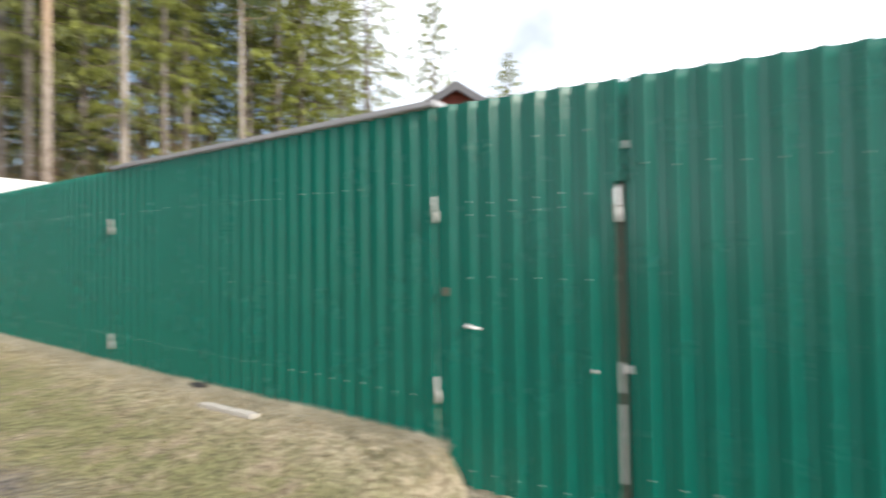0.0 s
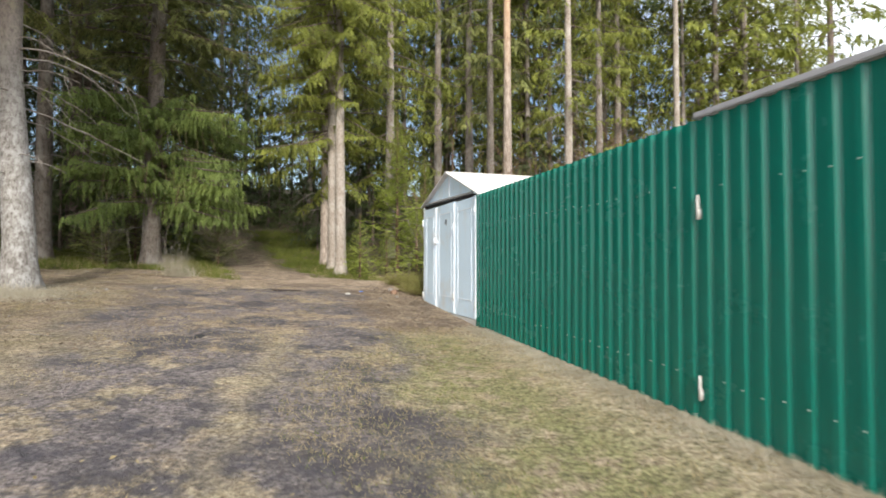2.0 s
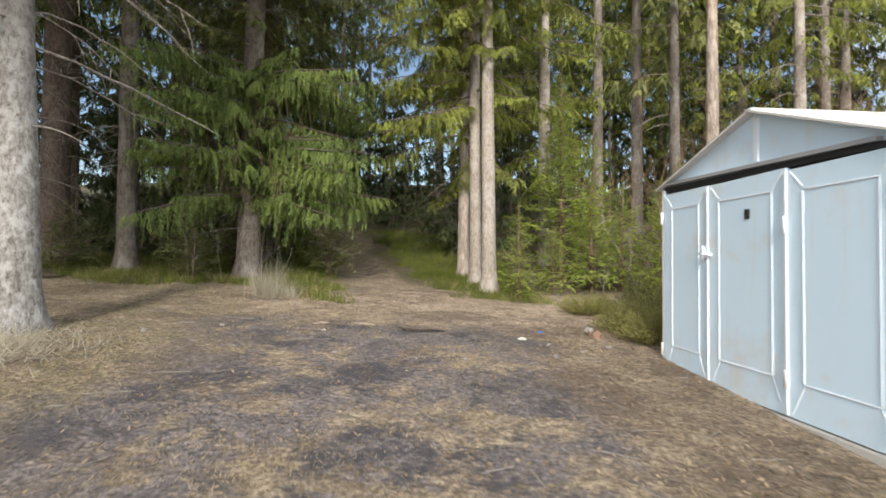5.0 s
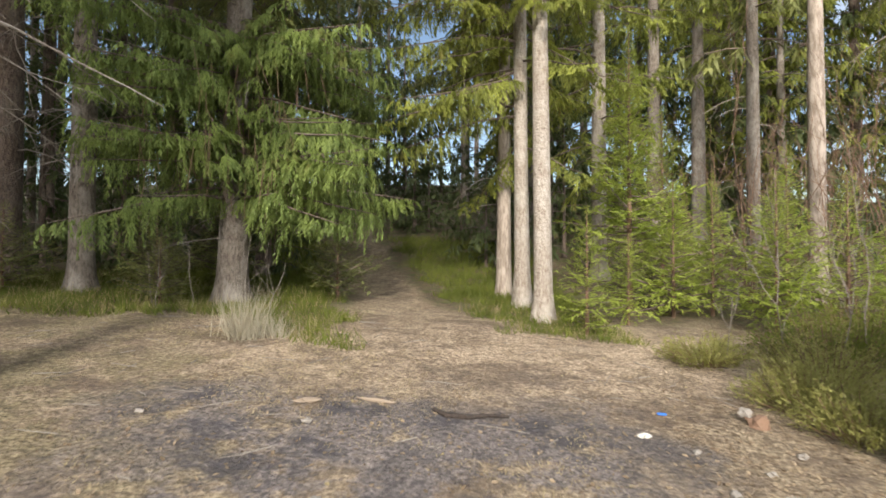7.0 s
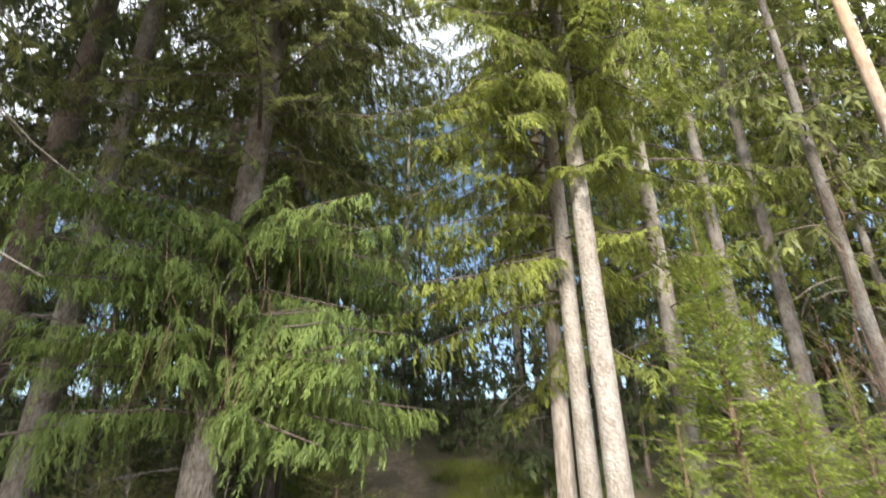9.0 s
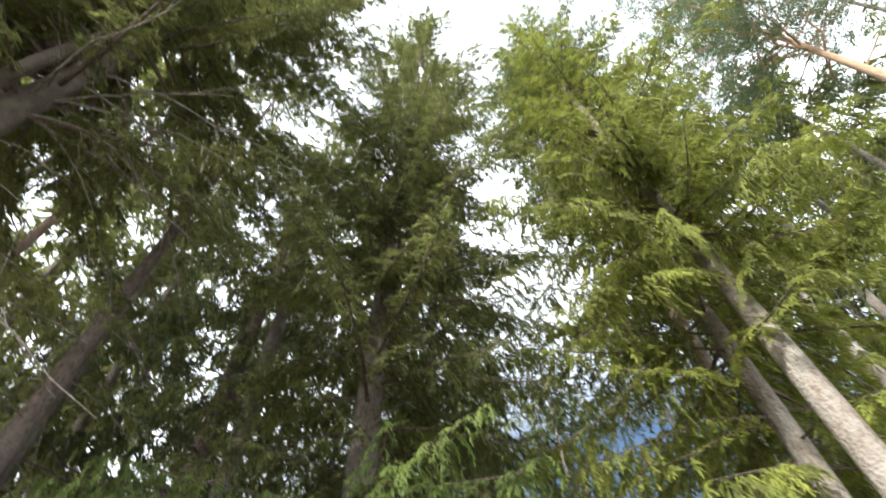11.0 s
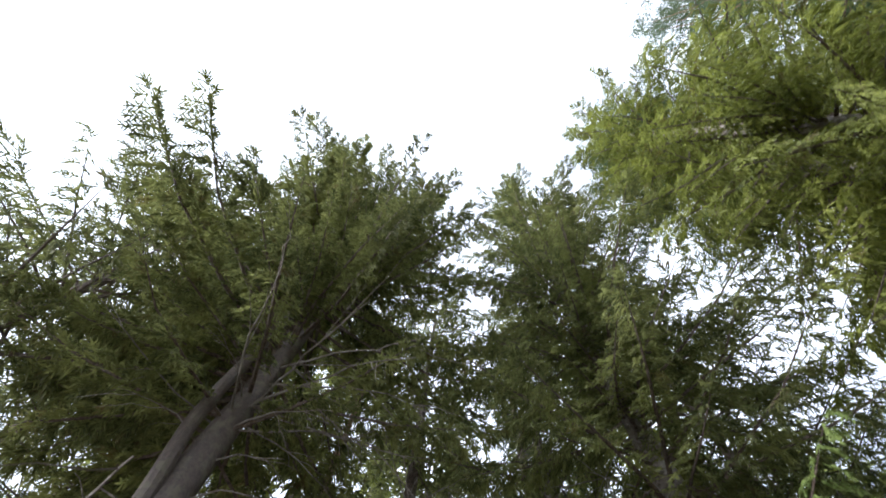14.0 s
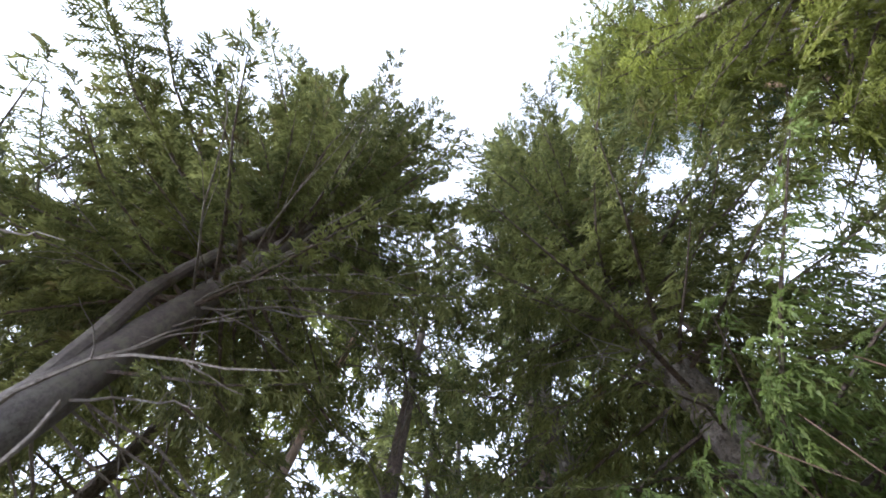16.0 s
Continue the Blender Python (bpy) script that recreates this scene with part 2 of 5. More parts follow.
# ---- mesh helpers ----
def mesh_from(name, verts, faces, mats):
    """A mesh from an array of vertices and one or more (faces array, material index)."""
    me = bpy.data.meshes.new(name)
    verts = np.asarray(verts, np.float32)
    me.vertices.add(len(verts))
    me.vertices.foreach_set("co", verts.ravel())
    loops = np.concatenate([np.asarray(f, np.int32).ravel() for f, _ in faces])
    sizes = np.concatenate([np.full(len(f), np.asarray(f).shape[1], np.int32) for f, _ in faces])
    idx = np.concatenate([np.full(len(f), m, np.int32) for f, m in faces])
    me.loops.add(len(loops))
    me.loops.foreach_set("vertex_index", loops)
    me.polygons.add(len(sizes))
    me.polygons.foreach_set("loop_start", np.concatenate([[0], np.cumsum(sizes)[:-1]]).astype(np.int32))
    me.polygons.foreach_set("material_index", idx)
    for m in mats:
        me.materials.append(m)
    me.update(calc_edges=True)
    me.polygons.foreach_set("use_smooth", [False] * len(me.polygons))
    return me


def part_mesh(name, me, parent, label=""):
    ob = new(name, me)
    ob.parent = parent
    if label:
        ob["label"] = label
    return ob


def part(name, bm, material, parent, label="", smooth_faces=False):
    me = bpy.data.meshes.new(name)
    bm.to_mesh(me)
    bm.free()
    me.materials.append(material)
    if smooth_faces:
        me.polygons.foreach_set("use_smooth", [True] * len(me.polygons))
    return part_mesh(name, me, parent, label)


def empty(name, m=None):
    ob = new(name)
    ob.empty_display_size = 0.2
    if m is not None:
        ob.matrix_basis = m
    return ob


def block(bm, x0, x1, y0, y1, z0, z1, bevel=0.0):
    """A box with eased edges added to bm."""
    r = bmesh.ops.create_cube(bm, size=1)
    for v in r["verts"]:
        v.co = Vector(((x0 + x1) / 2 + v.co.x * (x1 - x0), (y0 + y1) / 2 + v.co.y * (y1 - y0), (z0 + z1) / 2 + v.co.z * (z1 - z0)))
    if bevel:
        es = list({e for v in r["verts"] for e in v.link_edges})
        bmesh.ops.bevel(bm, geom=es, offset=bevel, segments=2, affect="EDGES")
    return bm


def box(*a, **k):
    return block(bmesh.new(), *a, **k)


def rod(bm, a, b, r, sides=10):
    """A round bar from a to b added to bm."""
    a, b = Vector(a), Vector(b)
    q = (b - a).to_track_quat("Z", "Y").to_matrix().to_4x4()
    bmesh.ops.create_cone(bm, cap_ends=True, segments=sides, radius1=r, radius2=r, depth=(b - a).length, matrix=Matrix.Translation((a + b) / 2) @ q)
    return bm


def tube(points, radii, sides):
    """A tapered tube along points: vertices and quads."""
    p = np.asarray(points, float)
    t = np.gradient(p, axis=0)
    t /= np.linalg.norm(t, axis=1, keepdims=True) + 1e-9
    ref = np.array([0.0, 0.0, 1.0]) if abs(t[:, 2]).mean() < 0.8 else np.array([1.0, 0.0, 0.0])
    a = np.cross(t, ref)
    a /= np.linalg.norm(a, axis=1, keepdims=True) + 1e-9
    b = np.cross(t, a)
    th = np.linspace(0, 2 * np.pi, sides, endpoint=False)
    r = np.asarray(radii, float)
    r = r[:, None] * np.ones(sides) if r.ndim == 1 else r
    v = p[:, None] + (a[:, None] * np.cos(th)[:, None] + b[:, None] * np.sin(th)[:, None]) * r[..., None]
    i, j = np.meshgrid(np.arange(len(p) - 1), np.arange(sides), indexing="ij")
    k = (j + 1) % sides
    f = np.stack([i * sides + j, i * sides + k, (i + 1) * sides + k, (i + 1) * sides + j], -1).reshape(-1, 4)
    return v.reshape(-1, 3), f


def join(pieces):
    """Joins (verts, faces) pieces."""
    vs, fs, n = [], [], 0
    for v, f in pieces:
        vs.append(v)
        fs.append(np.asarray(f) + n)
        n += len(v)
    return np.concatenate(vs), np.concatenate(fs)


def blades(p, d, length, width, rng, facing=None):
    """Single pointed needles or tufts of needles from p along d, three corners each, lying roughly square to facing where it is given."""
    d = d / (np.linalg.norm(d, axis=1, keepdims=True) + 1e-9)
    a = np.cross(d, rng.normal(size=d.shape) * (1.0 if facing is None else 0.32) + (0.0 if facing is None else np.asarray(facing)))
    a /= np.linalg.norm(a, axis=1, keepdims=True) + 1e-9
    h = a * (width / 2)[:, None]
    v = np.stack([p - h, p + h, p + d * length[:, None]], 1).reshape(-1, 3)
    return v, np.arange(len(v)).reshape(-1, 3)


# ---- boughs and crowns ----
def bough(length, seed, gap=0.11, step=0.07, width=0.025, hang=0.5, fan=0.45, twig=0.17, tufts=3, arch=(0.10, -0.42, 0.20), bare=0.2, depth=0.35):
    """One spruce bough along +x from the origin: side branches set with hanging twigs of needles. Gives (needle verts, faces), (wood verts, faces)."""
    rng = np.random.default_rng(seed)
    a = np.linspace(0, 1, 7)
    wob = rng.normal(0, 0.03, 2)
    line = np.stack([length * a, length * (wob[0] * a * a + wob[1] * np.sin(4 * a)), length * (arch[0] * a + arch[1] * a ** 2 + arch[2] * a ** 4)], 1)
    wood = [tube(line[::2], (0.004 + 0.010 * length * (1 - a) ** 0.8)[::2], 4)]
    P, D, S, F = [], [], [], []
    n = max(5, int(length * (1 - bare) / gap))
    clump = rng.uniform(0, 6.28)
    for i in range(n + 1):
        f = min(1.0, bare + (1 - bare) * (i + rng.uniform(0, 0.9)) / n)
        at = np.array([np.interp(f, a, line[:, k]) for k in range(3)])
        tan = np.array([1.0, 0, arch[0] + 2 * arch[1] * f + 4 * arch[2] * f ** 3])
        tan /= np.linalg.norm(tan)
        if i == n:
            way, ls = tan, 1.6 * twig
        else:
            way = tan * rng.uniform(0.35, 0.8) + np.array([0, (-1) ** i * rng.uniform(0.5, 1.0), rng.normal(-0.1, depth)])
            way /= np.linalg.norm(way)
            ls = fan * (1.1 - f) ** 0.36 * min(1, 0.4 + 2.0 * (f - bare)) * (0.75 + 0.35 * math.sin(7 * f + clump)) * rng.uniform(0.6, 1.2) + 0.06
        m = max(2, int(ls / step))
        k = ((np.arange(m) + 0.6) / m)[:, None]
        sag = hang * rng.uniform(0.5, 1.3)
        q = at + way * ls * k * (1 - 0.3 * sag * k) + np.array([0, 0, -1]) * sag * ls * 0.8 * k ** 1.7
        w = np.gradient(np.vstack([at, q]), axis=0)[1:]
        w /= np.linalg.norm(w, axis=1, keepdims=True)
        across = np.cross(w, [0, 0, 1.0]) + 1e-6
        across /= np.linalg.norm(across, axis=1, keepdims=True)
        for side in (-1, 1, 0):
            tl = twig * rng.uniform(0.55, 1.25, (m, 1)) * (1.1 - 0.45 * k)
            d = w * (0.75 if side else 1.0) + across * side * rng.uniform(0.5, 0.9, (m, 1)) + np.array([0, 0, -0.75 * hang]) * rng.uniform(0.3, 1.2, (m, 1)) + rng.normal(0, 0.12, (m, 3))
            d /= np.linalg.norm(d, axis=1, keepdims=True)
            for t in range(tufts):
                P.append(q + d * tl * (t / tufts) * 0.9)
                D.append(d + rng.normal(0, 0.17, (m, 3)))
                S.append((tl / tufts)[:, 0])
                F.append(np.array([0.5, 0, 0.85]) + np.array([0, 0.5, 0]) * way[1] + 0.35 * side * across + np.zeros((m, 3)))
    P, D, S, F = np.concatenate(P), np.concatenate(D), np.concatenate(S), np.concatenate(F)
    ln = np.maximum(S * 1.7, width * 2.2) * rng.uniform(0.8, 1.3, len(P))
    return blades(P, D, ln, width * rng.uniform(0.75, 1.35, len(P)), rng, F), join(wood)


def template_set(seed, gap, step, width, twig, tufts, hang, fan, **o):
    """Boughs in four lengths; gap, step and twig set how close and long the twigs are, width that of a needle tuft."""
    mk = lambda L, n, w, **k: [(L, *bough(L, seed + 10 * i + int(L * 7), gap, step, width, hang, fan * w, twig, tufts, **{**o, **k})) for i in range(n)]
    return {"short": mk(0.8, 4, 0.75, arch=(0.2, -0.15, 0.1)), "mid": mk(1.6, 5, 0.9), "long": mk(2.6, 5, 1.1), "huge": mk(3.6, 5, 1.25)}


T_BUSHY = template_set(200, 0.078, 0.052, 0.024, 0.17, 3, 0.65, 0.50, bare=0.14, arch=(0.10, -0.38, 0.24))
T_TAIL = template_set(250, 0.062, 0.046, 0.024, 0.14, 3, 0.5, 0.42, bare=0.16, arch=(0.06, -0.16, 0.22), depth=0.5)
T_MID = template_set(300, 0.125, 0.08, 0.034, 0.27, 3, 1.0, 0.55, bare=0.16)
T_FAR = template_set(500, 0.28, 0.21, 0.09, 0.42, 2, 1.0, 0.66, bare=0.14)
T_CURTAIN = template_set(600, 0.07, 0.05, 0.019, 0.17, 4, 1.4, 0.50, bare=0.10, arch=(0.16, -0.40, 0.16), depth=0.25)
T_YOUNG = {k: [(0.6, *bough(0.6, 700 + i, 0.065, 0.065, 0.019, 0.15, 0.26, 0.10, 2, arch=(0.15, -0.1, 0.1), bare=0.06)) for i in range(4)] for k in ("short", "mid", "long", "huge")}


def turn(az, pitch, roll=0.0):
    return np.array((Matrix.Rotation(az, 3, "Z") @ Matrix.Rotation(-pitch, 3, "Y") @ Matrix.Rotation(roll, 3, "X")))


def crown_meshes(name, templates, z0, z1, radius, count, seed, leaf, spine, ragged=0.25, sparse=None, low_pitch=-8, top_power=0.85, full=1.5, extra=(), extra_templates=None):
    """A spruce crown on a stem whose middle is spine(z), from z0 up to the tip z1. extra: boughs of their own as (z, azimuth, pitch, length), in degrees."""
    rng = np.random.default_rng(seed)
    leaves, wood = [], []
    jobs = []
    for i in range(count):
        h = ((i + rng.uniform(0, 1)) / count) ** 0.9
        z = z0 + (z1 - z0) * h
        az = i * 2.39996 + rng.normal(0, 0.35)
        if sparse and rng.uniform() < sparse(z, az):
            continue
        L = radius * ((1 - h ** full) ** top_power * 0.94 + 0.06) * min(1, 0.62 + 2.6 * h) * rng.uniform(1 - ragged * 1.4, 1 + ragged)
        jobs.append((z, az, radians(low_pitch + 42 * h ** 1.4 + rng.normal(0, 7)), L))
    jobs += [(z, radians(az), radians(pi), L) for z, az, pi, L in extra]
    for number, (z, az, pitch, L) in enumerate(jobs):
        cls = "short" if L < 1.1 else "mid" if L < 2.0 else "long" if L < 3.0 else "huge"
        pool = (extra_templates if extra_templates and number >= len(jobs) - len(extra) else templates)[cls]
        base, (lv, lf), (wv, wf) = pool[rng.integers(len(pool))]
        R = turn(az, pitch, rng.normal(0, 0.2)).T * (L / base)
        at = np.array([*spine(z), z])
        leaves.append((lv @ R + at, lf))
        wood.append((wv @ R + at, wf))
    lv, lf = join(leaves)
    wv, wf = join(wood)
    return mesh_from(name + "_crown", lv, [(lf, 0)], [leaf]), mesh_from(name + "_limbs", wv, [(wf, 0)], [B_DARK])


def trunk_mesh(name, height, r, mat, spine, seed, flare=0.5, sides=14, rings=26, tip=0.02):
    rng = np.random.default_rng(seed)
    z = np.concatenate([[-0.35, -0.1, 0.05, 0.15, 0.3, 0.5], np.linspace(0.8, height, rings)])
    p = np.array([[*spine(max(k, 0)), k] for k in z])
    k = np.clip(z / height, 0, 1)
    rad = r * (1 - k) ** 0.75 + tip * 0.5
    rad = rad * (1 + flare * np.exp(-np.clip(z, 0, None) / 0.25))
    th = np.linspace(0, 2 * np.pi, sides, endpoint=False)
    ph = rng.uniform(0, 6.28, 3)
    roots = 1 + 0.16 * np.sin(4 * th + ph[0])[None] * np.exp(-np.clip(z, 0, None) / 0.3)[:, None]
    wob = 1 + 0.035 * np.sin(2 * th + ph[1] + z[:, None] * 0.9) + rng.normal(0, 0.018, (len(z), sides))
    v, f = tube(p, rad[:, None] * roots * wob, sides)
    me = mesh_from(name, v, [(f, 0)], [mat])
    me.polygons.foreach_set("use_smooth", [True] * len(me.polygons))
    return me


def dead_twigs(seed, z0, z1, count, length, spine, r0, droop=0.3, faces_to=None, forks=3, sides=4):
    """Bare grey side branches that bow and fork, one mesh."""
    rng = np.random.default_rng(seed)
    bits = []
    for i in range(count):
        z = rng.uniform(z0, z1)
        az = rng.uniform(0, 6.28) if faces_to is None else radians(faces_to + rng.normal(0, 45))
        L = length * rng.uniform(0.35, 1.15)
        a = np.linspace(0, 1, 9)
        c, s = math.cos(az), math.sin(az)
        bend = rng.normal(0, 0.18)
        up = rng.uniform(0.0, 0.35)
        p = np.stack([c * a - s * bend * a * a, s * a + c * bend * a * a, up * a - (droop + up) * a ** 2 * rng.uniform(0.7, 1.3)], 1) * L
        p += np.cumsum(rng.normal(0, 0.012 * L, p.shape), 0) + np.array([*spine(z), z])
        rr = 0.006 + 0.004 * L
        bits.append(tube(p, rr * (1 - a) ** 0.7 + 0.003, sides))
        for _ in range(forks if L > 0.5 else 0):
            k = rng.integers(3, 8)
            d = (p[k] - p[k - 1]) / np.linalg.norm(p[k] - p[k - 1]) + rng.normal(0, 0.5, 3) + np.array([0, 0, -0.25])
            l2 = L * rng.uniform(0.15, 0.4)
            b = np.linspace(0, 1, 5)[:, None]
            q = p[k] + d * l2 * b + np.array([0, 0, -0.25 * l2]) * b ** 2 + np.vstack([np.zeros(3), rng.normal(0, 0.03 * l2, (4, 3))])
            bits.append(tube(q, np.linspace(rr * 0.5, 0.002, 5), 3))
    v, f = join(bits)
    return mesh_from("dead_wood", v, [(f, 0)], [B_TWIG])


def lean(dx, dy, power=1.0, height=20.0):
    return lambda z: (dx * (max(z, 0) / height) ** power, dy * (max(z, 0) / height) ** power)


def spruce(x, y, height, r, z0, radius, count, templates, leaf, bark_mat, seed, label, spine=None, dead=None, group="", dz=0.0, sides=14, rings=26, **o):
    """A spruce with its trunk, limbs and crown, standing at x, y."""
    spine = spine or lean(0.0, 0.0)
    tree = tagged(empty("spruce_tree", pose(x, y, gz(x, y) + dz)), label, "spruce tree", group)
    part_mesh("trunk", trunk_mesh("trunk", height * 0.985, r, bark_mat, spine, seed, 0.5, sides, rings), tree)
    lv, wd = crown_meshes("spruce", templates, z0, height, radius, count, seed + 1, leaf, spine, **o)
    tagged(part_mesh("crown", lv, tree), kind="stuff")
    tagged(part_mesh("limb_wood", wd, tree), kind="stuff")
    if dead:
        tagged(part_mesh("dead_wood", dead_twigs(seed + 2, *dead[:4], spine, r, *dead[4:]), tree, "bare grey dead side branches"), kind="stuff")
    return tree


def pine_crown(z0, z1, radius, count, seed, spine, full=1.0):
    """Clumped pine foliage on upswept limbs near the top of a tall stem."""
    rng = np.random.default_rng(seed)
    P, D, wood = [], [], []
    for i in range(count):
        h = (i + rng.uniform()) / count
        z = z0 + (z1 - z0) * h
        az = i * 2.4 + rng.normal(0, 0.4)
        L = radius * (0.45 + 0.75 * math.sin(math.pi * min(1, 0.25 + 0.72 * h))) * rng.uniform(0.55, 1.1)
        a = np.linspace(0, 1, 6)[:, None]
        d = np.array([math.cos(az), math.sin(az), rng.uniform(0.0, 0.5)])
        p = np.array([*spine(z), z]) + d * L * a + np.array([0, 0, 0.18 * L]) * a ** 2 + np.vstack([np.zeros(3), rng.normal(0, 0.05 * L, (5, 3))])
        wood.append(tube(p, np.linspace(0.035, 0.01, 6), 4))
        for _ in range(int(14 * full)):
            c = p[rng.integers(2, 6)] + rng.normal(0, 0.30, 3)
            n = int(40 * full)
            P.append(c + rng.normal(0, 0.12, (n, 3)))
            D.append(rng.normal(0, 0.7, (n, 3)) + d * 0.4 + np.array([0, 0, 0.5]))
    P, D = np.concatenate(P), np.concatenate(D)
    ln = rng.uniform(0.11, 0.2, len(P)) / full ** 0.4
    v, f = blades(P, D, ln, ln * 0.2, rng)
    wv, wf = join(wood)
    return mesh_from("pine_crown", v, [(f, 0)], [N_PINE]), mesh_from("pine_limbs", wv, [(wf, 0)], [B_PINE])


def pine(x, y, height, r, z0, radius, seed, label, bark_mat=None, dead=None, spine=None, full=1.0):
    spine = spine or lean(0, 0)
    tree = tagged(empty("pine_tree", pose(x, y, gz(x, y))), label, "pine tree")
    part_mesh("trunk", trunk_mesh("trunk", height * 0.97, r, bark_mat or B_PINE, spine, seed, 0.35), tree)
    lv, wd = pine_crown(z0, height, radius, int(46 * full), seed + 1, spine, full)
    tagged(part_mesh("crown", lv, tree), kind="stuff")
    tagged(part_mesh("limb_wood", wd, tree), kind="stuff")
    if dead:
        tagged(part_mesh("dead_wood", dead_twigs(seed + 2, *dead, spine, r), tree, "bare grey dead side branches"), kind="stuff")
    return tree


# ---- ground ----
def ground_material():
    n = Nodes("ground_soil_grass_litter")
    v = n.pos()
    warp = n.noise(0.7, 4, v)
    fine = n.noise(26, 6, v, 0.75)
    mid = n.noise(3.2, 6, v, 0.72)
    clump = n.noise(9.0, 5, v, 0.75)
    big = n.noise(0.55, 4, v, 0.6)
    o = n.math("ADD", n.dot(v, (NX, NY, 0)), -(FX * NX + FY * NY))
    s = n.math("ADD", n.dot(v, (UX, UY, 0)), -(FX * UX + FY * UY))
    ow = n.math("ADD", o, n.math("MULTIPLY", n.math("SUBTRACT", warp, 0.5), 2.6))
    sw = n.math("ADD", s, n.math("MULTIPLY", n.math("SUBTRACT", big, 0.5), 4.0))
    straw = n.mix(n.ramp(fine, 0.34, 0.70), (0.20, 0.148, 0.094), (0.74, 0.60, 0.43))
    green = n.mix(n.ramp(fine, 0.36, 0.66), (0.10, 0.112, 0.035), (0.34, 0.365, 0.13))
    tread = n.add("CombineXYZ", X=n.math("MULTIPLY", ow, 5.0), Y=n.math("MULTIPLY", s, 0.45))
    tread = n.noise(1.6, 4, tread.outputs["Vector"], 0.6)
    soil = n.mix(n.ramp(fine, 0.36, 0.68), (0.085, 0.073, 0.074), (0.37, 0.32, 0.31))
    soil = n.mix(n.ramp(tread, 0.50, 0.64, 0, 0.6), soil, (0.075, 0.068, 0.074))
    soil = n.mix(n.ramp(tread, 0.46, 0.34, 0, 0.5), soil, n.mix(fine, (0.20, 0.165, 0.14), (0.46, 0.385, 0.32)))
    litter = n.mix(n.ramp(fine, 0.33, 0.72), (0.11, 0.076, 0.052), (0.52, 0.405, 0.285))
    lush = n.math("MULTIPLY", n.math("MULTIPLY", n.ramp(mid, 0.66, 0.46), n.ramp(ow, 2.2, 1.3, 0.25, 0.75)), n.ramp(s, 4.7, 3.6))
    c = n.mix(lush, straw, green)
    patchy = n.noise(1.6, 6, v, 0.7)

    def rut(centre, half):
        d = n.math("ABSOLUTE", n.math("SUBTRACT", n.math("ADD", o, n.math("MULTIPLY", n.math("SUBTRACT", warp, 0.5), 2.1)), centre))
        return n.ramp(d, half, half * 0.35)

    track = n.math("MAXIMUM", rut(2.3, 0.95), rut(4.0, 1.35))
    yard = n.math("MULTIPLY", n.math("MULTIPLY", n.ramp(ow, 1.2, 2.0), n.ramp(ow, 6.0, 4.6)), n.math("MULTIPLY", n.ramp(sw, 3.4, 4.8), n.ramp(sw, 9.8, 8.4)))
    track = n.math("MULTIPLY", n.math("MAXIMUM", track, yard), n.ramp(sw, 10.0, 8.4))
    wood = n.math("MAXIMUM", n.math("MAXIMUM", n.ramp(sw, 6.2, 9.0), n.ramp(ow, 4.6, 6.4)), n.ramp(s, 3.8, 4.9, 0, 0.9))
    c = n.mix(n.math("MULTIPLY", wood, n.ramp(mid, 0.72, 0.40, 0.35, 1)), c, litter)
    c = n.mix(n.math("MULTIPLY", wood, n.ramp(patchy, 0.50, 0.64, 0, 0.8)), c, straw)
    # Olive grass and litter, darkened to carry the tree shade on the left side.
    shaded_sward = n.math("MULTIPLY", n.ramp(ow, 4.0, 5.6), n.ramp(n.noise(1.9, 6, v, 0.75), 0.40, 0.56))
    c = n.mix(n.math("MULTIPLY", shaded_sward, 0.75), c, n.mix(n.ramp(fine, 0.36, 0.66), (0.085, 0.072, 0.036), (0.36, 0.30, 0.165)))
    damp = n.noise(1.15, 6, v, 0.72)
    c = n.mix(n.math("MULTIPLY", wood, n.ramp(damp, 0.48, 0.60, 0, 0.7)), c, n.mix(fine, (0.05, 0.034, 0.026), (0.20, 0.14, 0.105)))
    c = n.mix(n.math("MULTIPLY", track, n.ramp(patchy, 0.60, 0.48, 0.0, 1.0)), c, soil)
    dark = n.ramp(n.noise(1.0, 6, v, 0.75), 0.48, 0.60, 0, 0.9)
    c = n.mix(n.math("MULTIPLY", track, dark), c, n.mix(fine, (0.030, 0.028, 0.036), (0.105, 0.098, 0.115)))
    c = n.mix(n.math("MULTIPLY", n.ramp(n.math("ADD", o, n.math("MULTIPLY", mid, 0.5)), 1.05, 0.5, 0, 0.95), n.math("MULTIPLY", n.math("MULTIPLY", n.ramp(s, 4.9, 4.2), n.ramp(o, -0.9, -0.2)), n.ramp(clump, 0.38, 0.58, 0.3, 1.0))), c, n.mix(n.ramp(fine, 0.36, 0.66), (0.33, 0.265, 0.175), (0.78, 0.67, 0.49)))
    # Sun patch at the start of the path, painted as paler straw.
    mouth_sun = n.math("MULTIPLY", n.ramp(n.math("ABSOLUTE", n.math("SUBTRACT", sw, 11.0)), 2.2, 0.6), n.ramp(patchy, 0.42, 0.55, 0.1, 1.0))
    c = n.mix(n.math("MULTIPLY", mouth_sun, n.ramp(ow, 6.8, 5.0)), c, n.mix(n.ramp(fine, 0.36, 0.66), (0.20, 0.14, 0.095), (0.76, 0.605, 0.45)))
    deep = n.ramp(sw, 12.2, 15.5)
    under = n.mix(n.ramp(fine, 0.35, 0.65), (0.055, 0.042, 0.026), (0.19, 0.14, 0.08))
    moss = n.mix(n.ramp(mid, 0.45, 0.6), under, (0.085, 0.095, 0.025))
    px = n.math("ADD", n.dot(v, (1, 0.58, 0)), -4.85)
